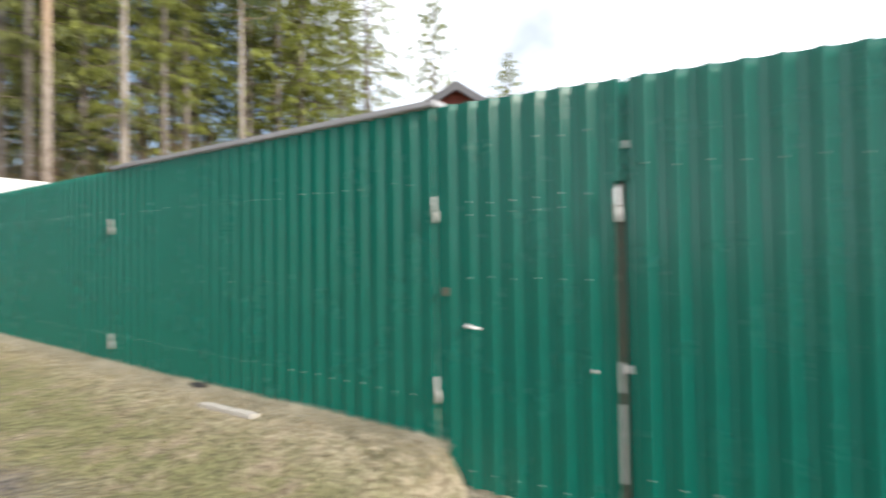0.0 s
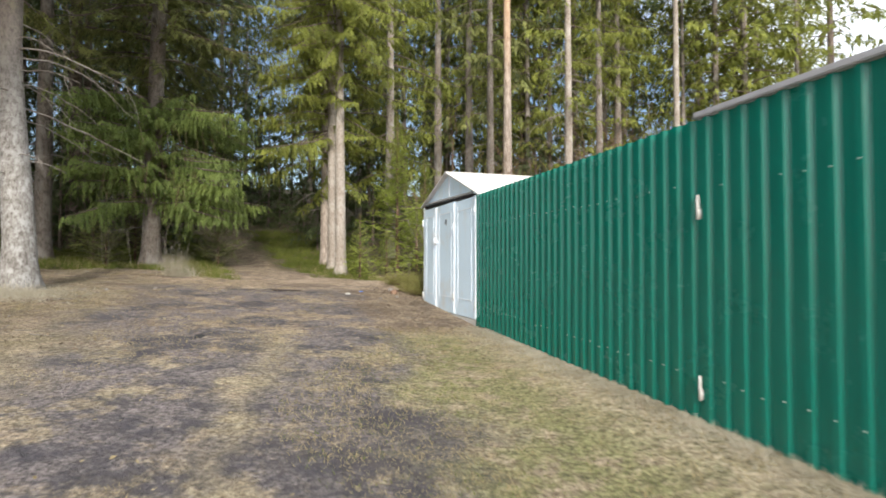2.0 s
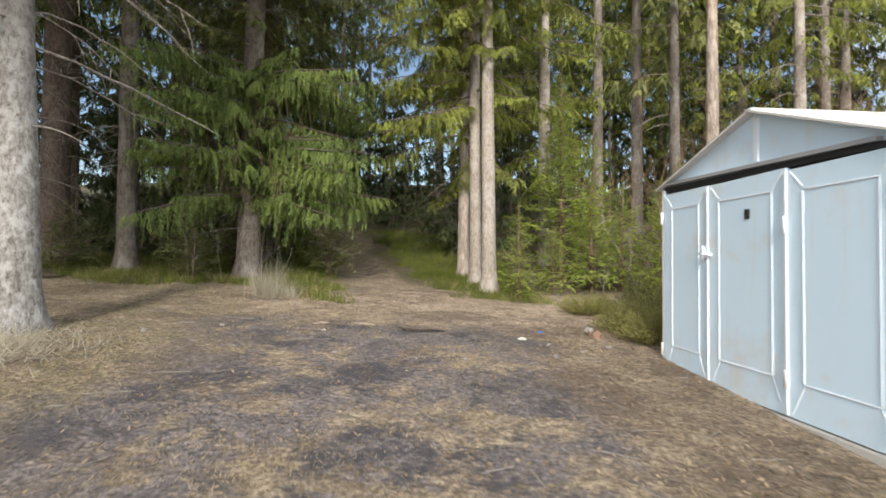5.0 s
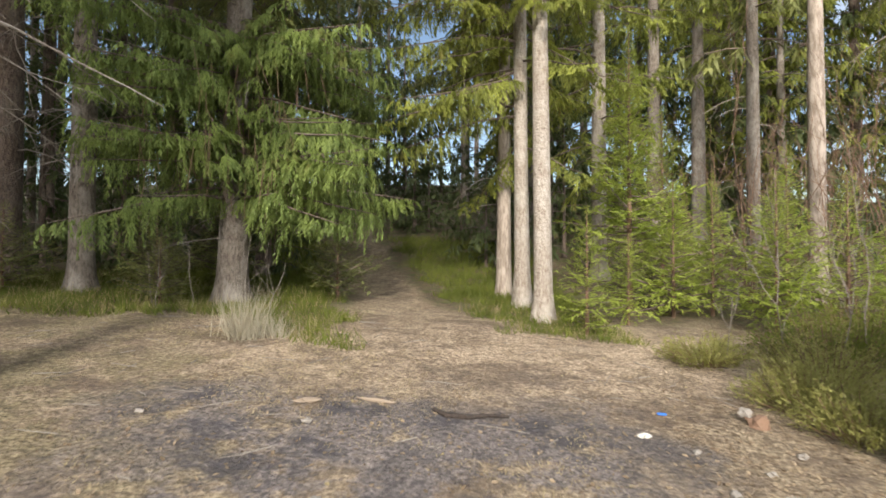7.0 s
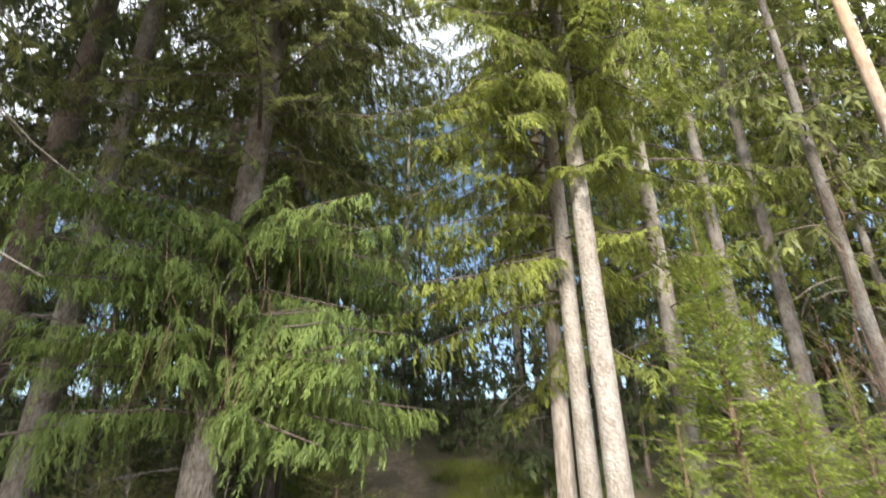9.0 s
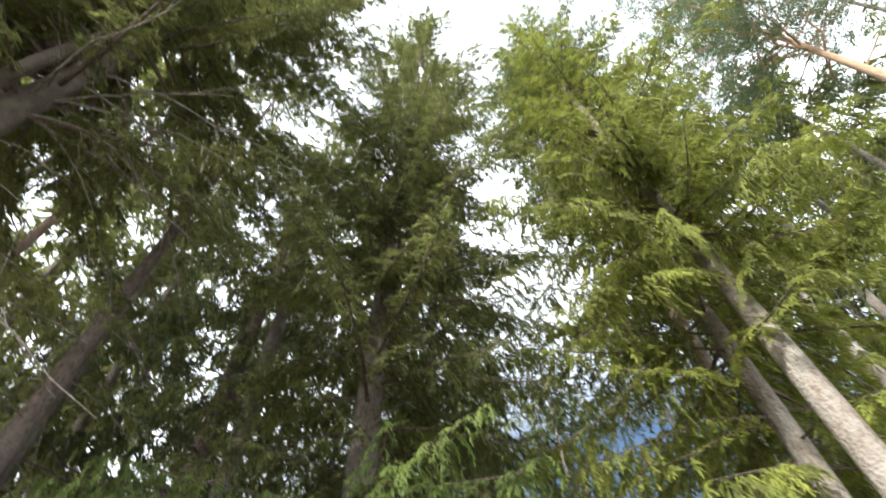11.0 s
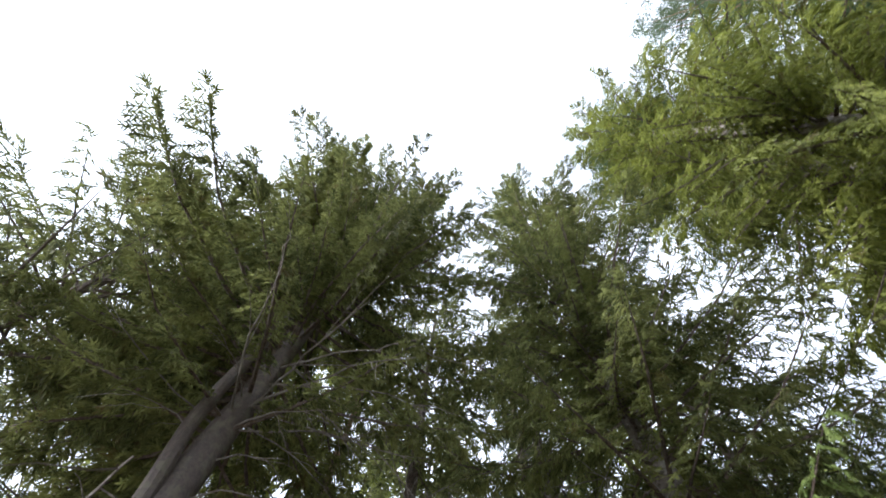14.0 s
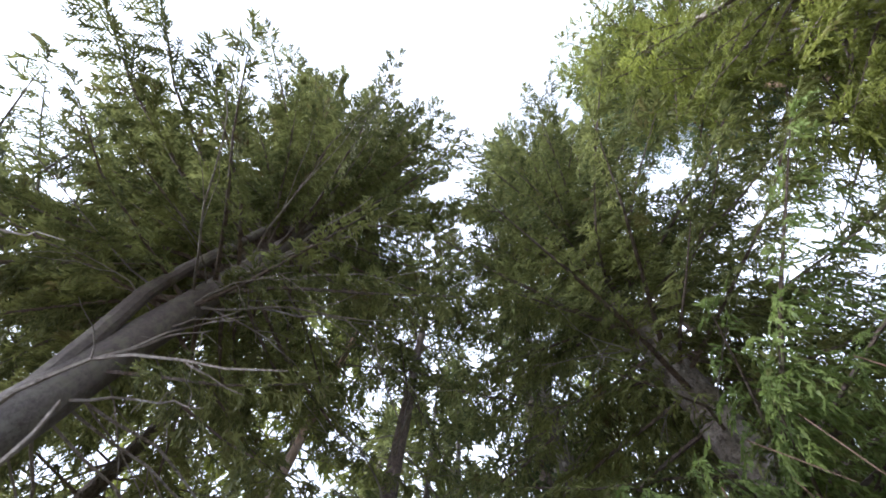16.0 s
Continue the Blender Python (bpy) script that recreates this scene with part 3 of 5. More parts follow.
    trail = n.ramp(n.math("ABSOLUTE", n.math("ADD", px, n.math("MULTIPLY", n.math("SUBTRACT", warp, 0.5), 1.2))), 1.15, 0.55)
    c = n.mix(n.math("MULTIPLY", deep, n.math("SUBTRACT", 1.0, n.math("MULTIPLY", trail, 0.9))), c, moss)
    c = n.mix(n.ramp(clump, 0.54, 0.40, 0, 0.48), c, n.mix(0.62, c, (0.03, 0.026, 0.022)))
    n.bump(n.math("ADD", n.math("ADD", n.math("ADD", fine, clump), n.math("MULTIPLY", mid, 2.0)), n.math("MULTIPLY", n.math("MULTIPLY", track, tread), 1.5)), 1.0, 0.05)
    return n.done(c, 0.95)


def axis(lo, hi, a, b, fine, n):
    """Close steps between a and b, widening to lo and hi."""
    return np.concatenate([a - np.geomspace(0.3, a - lo, n)[::-1], np.arange(a, b, fine), b + np.geomspace(0.0001 + fine, hi - b, n)])


gx, gy = axis(-900, 900, -16, 6, 0.16, 22), axis(-900, 900, -3, 28, 0.16, 22)
GX, GY = np.meshgrid(gx, gy)
GZ = land(GX, GY)
idx = np.arange(GX.size).reshape(GX.shape)
quads = np.stack([idx[:-1, :-1], idx[:-1, 1:], idx[1:, 1:], idx[1:, :-1]], -1).reshape(-1, 4)
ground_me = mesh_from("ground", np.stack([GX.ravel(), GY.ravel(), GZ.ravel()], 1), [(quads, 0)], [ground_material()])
ground_me.polygons.foreach_set("use_smooth", [True] * len(ground_me.polygons))
tagged(new("ground", ground_me), "bare trampled soil, dry grass and needle litter", "ground", kind="structure")


# ---- fence, gates ----
PITCH = 0.15


def ribbed(x0, x1, z_low, z_high, depth=0.027, thick=0.004):
    """Trapezoid-ribbed sheet from x0 to x1; z_low and z_high give its edges along x. Ribs stand out towards -y... the road."""
    xs = []
    k = math.floor(x0 / PITCH) * PITCH
    while k < x1 + PITCH:
        for dx, y in ((0.0, 0), (0.068, 0), (0.088, 1), (0.128, 1), (0.148, 0)):
            xs.append((k + dx, y))
        k += PITCH
    pts = [(x, y) for x, y in xs if x0 < x < x1]
    h = lambda x: next((a[1] + (b[1] - a[1]) * (x - a[0]) / max(b[0] - a[0], 1e-6) for a, b in zip(xs, xs[1:]) if a[0] <= x <= b[0]), 0)
    pts = [(x0, h(x0))] + pts + [(x1, h(x1))]
    verts, n = [], len(pts)
    for back in (0, 1):
        for zf in (z_low, z_high):
            for x, y in pts:
                verts.append((x, y * depth - back * thick, zf(x)))
    f = []
    for i in range(n - 1):
        f.append((i + 1, i, n + i, n + i + 1))
        f.append((2 * n + i, 2 * n + i + 1, 3 * n + i + 1, 3 * n + i))
        f.append((n + i + 1, n + i, 3 * n + i, 3 * n + i + 1))
        f.append((i, i + 1, 2 * n + i + 1, 2 * n + i))
    f += [(0, 2 * n, 3 * n, n), (n - 1, 2 * n - 1, 4 * n - 1, 3 * n - 1)]
    return mesh_from("sheet", verts, [(np.array(f), 0)], [M_GREEN])


def top_z(s):
    return 2.545 + 0.011 * s if s > -4.35 else 2.497 + 0.045 * (s + 4.35) if s > -8 else 2.33


def low_z(s):
    return 0.47 + 0.032 * s if s > -4.38 else 0.13 + 0.03 * (s + 4.38)


# the fence's own frame: +x along it towards the garage, +y to the road
FENCE = Matrix(((UX, NX, 0, FX), (UY, NY, 0, FY), (0, 0, 1, 0), (0, 0, 0, 1)))
screw_bm = bmesh.new()
bmesh.ops.create_cone(screw_bm, cap_ends=True, segments=6, radius1=0.006, radius2=0.005, depth=0.006, matrix=Matrix.Rotation(radians(-90), 4, "X"))
screw_me = bpy.data.meshes.new("screw")
screw_bm.to_mesh(screw_me)
screw_bm.free()
screw_me.materials.append(M_SCREW)
screw_rng = random.Random(5)


def sheets(parent, a, b, width, low=low_z, high=top_z, gap=0.0):
    x, k = a, 0
    while x < b - 0.05:
        e = min(x + width, b)
        ob = part_mesh("sheet", ribbed(x, e, low, high), parent)
        ob.location.y = 0.0015 * (k % 2)
        x, k = e, k + 1


def screws(parent, a, b, heights, y=0.029, every=1):
    k = math.ceil(a / PITCH)
    while k * PITCH + 0.108 < b:
        for h in heights:
            if k % every == 0 and screw_rng.random() > 0.12:
                ob = part_mesh("screw", screw_me, parent)
                ob.location = (k * PITCH + (0.108 if y > 0.01 else 0.034), y + 0.003, h(k * PITCH) + screw_rng.uniform(-0.012, 0.012))
        k += 1


def fence_run(a, b, label, posts, screw_every=1):
    run = tagged(empty("metal_fence", FENCE), label, "fence", "fence runs")
    sheets(run, a, b, 1.15)
    for p in posts:
        part("post", box(p - 0.03, p + 0.03, -0.075, -0.012, gz(FX + p * UX, FY + p * UY) - 0.3, top_z(p) - 0.05, bevel=0.004), M_GREEN, run)
    for h in (0.42, 1.6):
        part("rail", box(a, b, -0.04, -0.006, 0.5 + h - 0.02, 0.5 + h + 0.02, bevel=0.003), M_STEEL, run)
    screws(run, a, b, (lambda s: low_z(s) + 0.29, lambda s: top_z(s) - 0.46), every=screw_every)
    return run


fence_run(0.035, 4.76, "green ribbed steel fence between gate and garage", (0.09, 2.4, 4.7))
fence_run(-17.0, -5.462, "green ribbed steel fence beside the wicket gate", (-5.56, -8.2, -11.0, -14.0, -16.9))

gate = tagged(empty("double_gate", FENCE), "closed green ribbed steel double gate with grey cap", "gate")
sheets(gate, -2.14, 0.015, 1.08, low=lambda s: low_z(s) - 0.01)
sheets(gate, -4.27, -2.146, 1.065, low=lambda s: low_z(s) - 0.01)
screws(gate, -4.2, 0.0, (lambda s: low_z(s) + 0.30, lambda s: top_z(s) - 0.48))
screws(gate, -3.1, -1.2, (lambda s: 1.36,), every=3)
for a, b in ((-2.14, 0.0), (-4.27, -2.15)):
    for h in (0.62, 1.55, 2.35):
        part("rail", box(a, b, -0.045, -0.006, h - 0.02, h + 0.02, bevel=0.003), M_STEEL, gate)
    for e in (a + 0.02, b - 0.02):
        part("stile", box(e - 0.02, e + 0.02, -0.046, -0.007, 0.55, 2.42, bevel=0.003), M_STEEL, gate)
cap_bm = bmesh.new()
block(cap_bm, -4.30, 0.05, -0.11, 0.045, 2.548, 2.592, 0.008)
for v in cap_bm.verts:
    v.co.z += 0.011 * v.co.x
part("cap", cap_bm, M_GREY, gate, "grey folded sheet-metal cap along the gate top")


def hinge(parent, s, z, length, mat=None):
    bm = rod(bmesh.new(), (s, 0.036, z - length / 2), (s, 0.036, z + length / 2), 0.009)
    block(bm, s - 0.011, s + 0.011, 0.004, 0.036, z - length / 2 + 0.005, z - 0.01, 0.003)
    rod(bm, (s, 0.036, z - 0.006), (s, 0.036, z + 0.006), 0.012)
    return part("hinge", bm, mat or M_STEEL, parent, "worn bare steel barrel hinge", True)


part("edge_strip", box(-0.022, 0.034, -0.03, 0.012, low_z(0.0), top_z(0.0) - 0.01, bevel=0.004), M_GREEN, gate)
for s, z in ((0.02, 1.93), (0.02, 0.69), (-4.285, 1.83), (-4.285, 0.68)):
    hinge(gate, s, z, 0.17)
gate_post = tagged(empty("gate_post", FENCE), "green square steel post between gates", "post")
part("shaft", box(-4.358, -4.278, -0.09, 0.014, gz(2.24, 2.65) - 0.35, 2.49, bevel=0.004), M_GREEN, gate_post)
part("backing", box(-4.42, -4.235, -0.16, -0.095, gz(2.24, 2.65) - 0.35, 2.46, bevel=0.004), M_GREEN, gate_post)
part("latch_block", box(-4.378, -4.342, 0.015, 0.042, 1.28, 1.335, bevel=0.006), M_RUST, gate_post, "rusty steel latch block")

wicket = tagged(empty("wicket_gate", FENCE), "closed green ribbed steel wicket gate with lever handle", "gate")
sheets(wicket, -5.436, -4.362, 1.2, low=lambda s: 0.11)
screws(wicket, -5.4, -4.4, (lambda s: 0.23, lambda s: 1.4, lambda s: 1.78, lambda s: 1.86, lambda s: 2.2))
for h in (0.25, 1.4, 2.3):
    part("rail", box(-5.42, -4.39, -0.045, -0.006, h - 0.02, h + 0.02, bevel=0.003), M_STEEL, wicket)
handle_bm = rod(bmesh.new(), (-4.53, 0.0, 1.10), (-4.53, 0.06, 1.10), 0.011)
rod(handle_bm, (-4.52, 0.058, 1.10), (-4.62, 0.058, 1.092), 0.009)
block(handle_bm, -4.55, -4.51, 0.018, 0.026, 1.08, 1.12, 0.003)
part("handle", handle_bm, M_SILVER, wicket, "bright zinc lever handle", True)
knob_bm = bmesh.new()
bmesh.ops.create_uvsphere(knob_bm, u_segments=10, v_segments=6, radius=0.012, matrix=Matrix.Translation((-5.31, 0.03, 0.90)))
part("knob", knob_bm, M_STEEL, wicket, "", True)
jamb = tagged(empty("gate_jamb", FENCE), "bare steel jamb with peeling pale patches", "post")
part("backing", box(-5.53, -5.37, -0.10, -0.048, gz(2.54, 1.6) - 0.3, top_z(-5.45) - 0.004, bevel=0.003), M_GREEN, jamb)
part("shaft", box(-5.458, -5.436, -0.046, 0.004, gz(2.54, 1.6) - 0.3, 1.9, bevel=0.003), M_RUST, jamb)
part("head", box(-5.472, -5.422, -0.046, 0.022, 1.905, top_z(-5.45) - 0.002, bevel=0.003), M_GREEN, jamb)
for z0, z1 in ((1.70, 1.89), (0.80, 0.96), (0.33, 0.74)):
    part("patch", box(-5.457, -5.437, 0.0055, 0.010, z0, z1, bevel=0.001), M_PAPER, jamb, "pale bare metal patch")
hinge(jamb, -5.449, 1.78, 0.18, M_SILVER)

# ---- garage ----
GA, GB = (4.79, 0.0), (7.83, 0.13)
gdir = Vector((GB[0] - GA[0], GB[1] - GA[1], 0)).normalized()
GARAGE = FENCE @ Matrix(((gdir.x, -gdir.y, 0, GA[0]), (gdir.y, gdir.x, 0, GA[1]), (0, 0, 1, 0.62), (0, 0, 0, 1)))
W, DEEP, EAVE_R, EAVE_L, PEAK, PX = 3.05, 5.2, 1.99, 2.07, 2.545, 1.46
garage = tagged(empty("metal_garage", GARAGE), "small white painted steel garage with gabled roof", "garage")


def prism(outline, y0, y1):
    """Extrudes an outline in x, z from y0 to y1."""
    bm = bmesh.new()
    a = [bm.verts.new((x, y0, z)) for x, z in outline]
    b = [bm.verts.new((x, y1, z)) for x, z in outline]
    bm.faces.new(a)
    bm.faces.new(b[::-1])
    for i in range(len(a)):
        j = (i + 1) % len(a)
        bm.faces.new((a[j], a[i], b[i], b[j]))
    bmesh.ops.recalc_face_normals(bm, faces=bm.faces)
    return bm


part("side_wall", box(0.0, 0.04, -DEEP, -0.06, -0.3, EAVE_R), M_WHITE, garage)
part("side_wall", box(W - 0.04, W, -DEEP, -0.06, -0.3, EAVE_L), M_WHITE, garage)
part("rear_wall", prism([(0.045, -0.3), (W - 0.045, -0.3), (W - 0.045, EAVE_L), (PX, PEAK - 0.03), (0.045, EAVE_R)], -DEEP, -DEEP + 0.04), M_WHITE, garage)
part("sill", box(0.0, W, -0.10, 0.02, -0.12, 0.05, bevel=0.01), M_STEEL, garage, "rusty steel sill")
for x in (0.0, W - 0.06):
    part("jamb", box(x, x + 0.06, -0.06, 0.0, 0.05, (EAVE_R if x == 0 else EAVE_L), bevel=0.006), M_BEAD, garage)
# Solid black strip in place of the shade in the gap over the doors.
part("gap_strip", prism([(0.0, EAVE_R - 0.005), (W, EAVE_L - 0.03), (W, EAVE_L + 0.035), (0.0, EAVE_R + 0.035)], -0.06, -0.02), M_DARK, garage, "black strip standing in for the shaded gap above the doors")
gable = part("gable", prism([(0.0, EAVE_R + 0.04), (W, EAVE_L + 0.04), (PX, PEAK)], -0.055, -0.035), M_WHITE, garage)
part("gable_sill", prism([(0.25, EAVE_R + 0.045), (W - 0.1, EAVE_L + 0.045), (W - 0.1, EAVE_L + 0.075), (0.25, EAVE_R + 0.075)], -0.034, 0.02), M_GREY, garage, "grey drip rail under the gable")
part("gable_strip", box(PX - 0.03, PX + 0.03, -0.034, -0.018, EAVE_R + 0.13, PEAK - 0.05, bevel=0.004), M_BEAD, garage)
part("roof", prism([(PX + 0.005, PEAK + 0.005), (-0.11, EAVE_R - 0.005), (-0.11, EAVE_R + 0.012), (PX + 0.005, PEAK + 0.025)], -DEEP - 0.05, 0.05), M_ROOF, garage)
part("roof", prism([(PX - 0.005, PEAK + 0.005), (W + 0.05, EAVE_L + 0.005), (W + 0.05, EAVE_L + 0.022), (PX - 0.005, PEAK + 0.025)], -DEEP - 0.05, 0.05), M_ROOF, garage)
part("ridge", box(PX - 0.05, PX + 0.05, -DEEP - 0.06, 0.055, PEAK + 0.005, PEAK + 0.03, bevel=0.01), M_ROOF, garage)
for k in range(1, 5):
    part("roof_seam", prism([(PX - 0.05, PEAK - 0.005), (-0.11, EAVE_R + 0.008), (-0.11, EAVE_R + 0.026), (PX - 0.05, PEAK + 0.03)], -k * 1.04 - 0.012, -k * 1.04 + 0.012), M_ROOF, garage)


def leaf(x0, x1, z0, z1):
    """One folding door leaf with a raised frame, beads and diagonal foot creases."""
    d = part("door", box(x0 + 0.008, x1 - 0.008, -0.035, 0.006, z0, z1, bevel=0.006), M_WHITE, garage)
    a, b, c, e = x0 + 0.17, x1 - 0.17, z0 + 0.28, z1 - 0.17
    for q in ((a, b, e - 0.006, e + 0.006), (a, b, c - 0.006, c + 0.006), (a - 0.006, a + 0.006, c + 0.007, e - 0.007), (b - 0.006, b + 0.006, c + 0.007, e - 0.007)):
        part("bead", box(q[0], q[1], 0.005, 0.013, q[2], q[3], bevel=0.003), M_BEAD, d)
    for xa, xb, za, zb in ((a, x0 + 0.04, c - 0.02, z0 + 0.02), (b, x1 - 0.04, c - 0.02, z0 + 0.02), (a, x0 + 0.04, e + 0.02, z1 - 0.02), (b, x1 - 0.04, e + 0.02, z1 - 0.02)):
        part("crease", rod(bmesh.new(), (xa, 0.006, za), (xb, 0.006, zb), 0.005, 6), M_BEAD, d)
    return d


doors = [leaf(0.07, 1.06, 0.06, EAVE_R - 0.012), leaf(1.06, 2.12, 0.06, EAVE_R + 0.012), leaf(2.12, W - 0.07, 0.06, EAVE_R + 0.02)]
part("edge_strip", box(1.045, 1.075, 0.007, 0.024, 0.07, EAVE_R - 0.02, bevel=0.006), M_BEAD, doors[1])
part("edge_strip", box(2.11, 2.13, 0.007, 0.022, 0.07, EAVE_R + 0.0, bevel=0.006), M_BEAD, doors[2])
part("vent", box(1.50, 1.57, 0.006, 0.014, 1.63, 1.72, bevel=0.003), M_DARK, doors[1], "small dark square opening")
bolt_bm = rod(bmesh.new(), (2.04, 0.035, 1.32), (2.24, 0.035, 1.34), 0.009)
rod(bolt_bm, (2.08, 0.006, 1.33), (2.08, 0.05, 1.33), 0.016)
rod(bolt_bm, (2.16, 0.04, 1.28), (2.16, 0.04, 1.42), 0.009)
block(bolt_bm, 2.15, 2.20, 0.006, 0.016, 1.27, 1.42, 0.004)
part("bolt", bolt_bm, M_BEAD, doors[1], "white painted door bolt", True)
for x, z in ((0.05, 1.75), (0.05, 0.28), (W - 0.05, 1.75), (W - 0.05, 0.28), (1.06, 1.55), (1.06, 0.35)):
    part("hinge", rod(bmesh.new(), (x, 0.026, z - 0.07), (x, 0.026, z + 0.07), 0.014, 8), M_STEEL if z < 1 else M_BEAD, garage, "", True)
part("corner_strip", box(-0.075, -0.004, -0.03, 0.012, 0.1, EAVE_R + 0.02, bevel=0.008), M_WHITE, garage)
part("jamb_strip", box(0.005, 0.058, 0.002, 0.03, 0.06, EAVE_R - 0.01, bevel=0.008), M_BEAD, garage)
part("foot", box(-0.10, 0.01, -0.05, 0.03, -0.12, 0.10, bevel=0.008), M_GREEN, garage, "green steel foot at the fence end")

# ---- house behind the fence ----
HOUSE = pose(12.9, 14.6, gz(12.9, 14.6) - 0.2, 0, 0, -42)
house = tagged(empty("house", HOUSE), "red wooden house with dark grey gabled roof", "house")
part("wall", prism([(-3.0, -0.3), (3.0, -0.3), (3.0, 6.00), (0, 7.90), (-3.0, 6.00)], 0.0, 8.0), M_RED, house)
part("roof", prism([(0.0, 8.10), (-3.7, 5.75), (-3.7, 5.62), (0.0, 7.96)], -0.5, 8.5), M_SLATE, house)
part("roof", prism([(0.0, 8.10), (3.7, 5.75), (3.7, 5.62), (0.0, 7.96)], -0.5, 8.5), M_SLATE, house)
for sgn in (-1, 1):
    part("bargeboard", prism([(0.0, 7.95), (sgn * 3.68, 5.61), (sgn * 3.68, 5.45), (0.0, 7.79)], -0.53, -0.5), M_SLATE, house)
for k in range(-7, 8):
    part("board", box(k * 0.4 - 0.02, k * 0.4 + 0.02, -0.022, -0.002, -0.1, 7.75 - abs(k) * 0.27), M_RED, house)
for x in (-1.5, 1.5):
    w = part("window", box(x - 0.5, x + 0.5, -0.05, -0.024, 1.0, 2.3, bevel=0.01), M_PLANK, house)
    part("pane", box(x - 0.42, x + 0.42, -0.062, -0.052, 1.08, 2.22), M_GLASS, w)

# ---- the great trees at the edge of the wood ----
near_spine = lambda z: (-0.56 * smooth(z, 0.2, 4.4) + 0.45 * smooth(z, 11, 22), 0.37 * smooth(z, 0.2, 4.4))
near_rng = random.Random(12)
near_boughs = [(5.4, 80, -18, 2.0), (5.8, 120, -12, 1.9)]
for _ in range(66):
    az = near_rng.uniform(-135, 45)
    near_boughs.append((near_rng.uniform(8.0, 15.5), az, near_rng.uniform(-4, 20), near_rng.uniform(2.4, 3.4) * (1.12 if az < -80 else 0.82 if az < -15 else 0.92)))
for _ in range(40):
    near_boughs.append((near_rng.uniform(6.6, 12.5), near_rng.uniform(-135, -78), near_rng.uniform(-2, 16), near_rng.uniform(2.7, 3.5)))
near_tree = spruce(-8.07, 12.36, 19.5, 0.225, 6.5, 3.7, 205, T_TAIL, N_SPRUCE, B_NEAR, 14, "big grey-barked spruce with forked stem and dead lower branches",
                   spine=near_spine, dead=(1.8, 9.5, 46, 2.3, 0.25), full=3.2, sparse=lambda z, az: 0.85 if z < 11.5 and math.cos(az - 1.08) > 0.15 else 0.0, ragged=0.15, extra=near_boughs)
tagged(part_mesh("dead_wood", dead_twigs(19, 3.0, 4.6, 5, 2.3, near_spine, 0.2, 0.30, 35, 3), near_tree, "long bare grey arching branches"), kind="stuff")
fork_line = np.array([[near_spine(z)[0] + 0.08 + 0.24 * smooth(z, 4.6, 7.0), near_spine(z)[1] - 0.05 - 0.16 * smooth(z, 4.6, 7.0), z] for z in np.linspace(4.9, 17, 16)])
fv, ff = tube(fork_line, np.linspace(0.092, 0.03, 16), 10)
part_mesh("second_stem", mesh_from("second_stem", fv, [(ff, 0)], [B_NEAR]), near_tree, "second stem forking from the trunk")

rng_low = random.Random(3)
low_boughs = [(rng_low.uniform(1.7, 4.9), az + rng_low.uniform(-9, 9), rng_low.uniform(-14, 8), rng_low.uniform(2.0, 3.2) * (0.6 if -85 < az < -25 else 0.72 if az < -115 else 1.0)) for az in range(-160, 70, 5) for _ in range(2)]
face_boughs = [(rng_low.uniform(6.0, 15.0), rng_low.uniform(-95, 0), rng_low.uniform(-22, 0), rng_low.uniform(1.6, 2.7)) for _ in range(22)]
old_spruce = spruce(-9.1, 18.35, 24.8, 0.23, 4.8, 3.1, 190, T_BUSHY, N_SPRUCE, B_SPRUCE, 21, "old spruce with long drooping low boughs at the path",
       dead=(1.0, 9.0, 24, 1.4, 0.3), full=2.4, spine=lean(2.2, -1.0, 1.9, 24.8), extra=face_boughs)
low_leaf, low_wood = crown_meshes("low", T_CURTAIN, 2, 4, 1.0, 0, 5, N_LOW, lambda z: (0.0, 0.0), extra=low_boughs)
tagged(part_mesh("low_bough_foliage", low_leaf, old_spruce, "bright drooping low boughs"), kind="stuff")
tagged(part_mesh("low_bough_wood", low_wood, old_spruce), kind="stuff")
hang_rng = np.random.default_rng(44)
hanging = []
for _ in range(120):
    az, r, z = math.radians(hang_rng.choice([-100, -62, -40, -15]) + hang_rng.normal(0, 7)), hang_rng.uniform(0.7, 1.9), hang_rng.uniform(1.9, 3.9)
    L = hang_rng.uniform(0.3, 0.8)
    k = np.linspace(0, 1, 4)
    q = np.stack([r * math.cos(az) + 0.1 * k * hang_rng.normal(), r * math.sin(az) + 0.1 * k * hang_rng.normal(), z - L * k], 1)
    hanging.append(tube(q, [0.004, 0.005, 0.004, 0.002], 3))
hv, hf = join(hanging)
tagged(part_mesh("dead_twig_wood", mesh_from("dead_hanging_twigs", hv, [(hf, 0)], [B_BROWN]), old_spruce, "brown dead twigs hanging under boughs"), kind="stuff")
spruce(-11.85, 17.9, 23, 0.20, 9.0, 2.4, 84, T_MID, N_SPRUCE, B_SPRUCE, 31, "tall spruce with a straight bare grey trunk", dead=(1.5, 9, 40, 1.3, 0.3))
spruce(-11.7, 15.0, 22, 0.17, 10.5, 2.3, 58, T_MID, N_SPRUCE, B_DARK, 35, "spruce with dark trunk behind the big one", dead=(1.5, 10, 44, 1.6, 0.3), full=2.2)
spruce(-12.6, 10.2, 20, 0.2, 6.0, 2.7, 90, T_MID, N_SPRUCE, B_DARK, 36, "spruce with dark trunk beyond the big one", dead=(1.5, 9, 44, 1.6, 0.3), full=2.4)
spruce(-11.5, 13.45, 20, 0.10, 10.5, 1.8, 60, T_MID, N_SPRUCE, B_PINE, 38, "slender spruce with a thin reddish trunk", dead=(2.5, 10, 22, 1.2, 0.4))
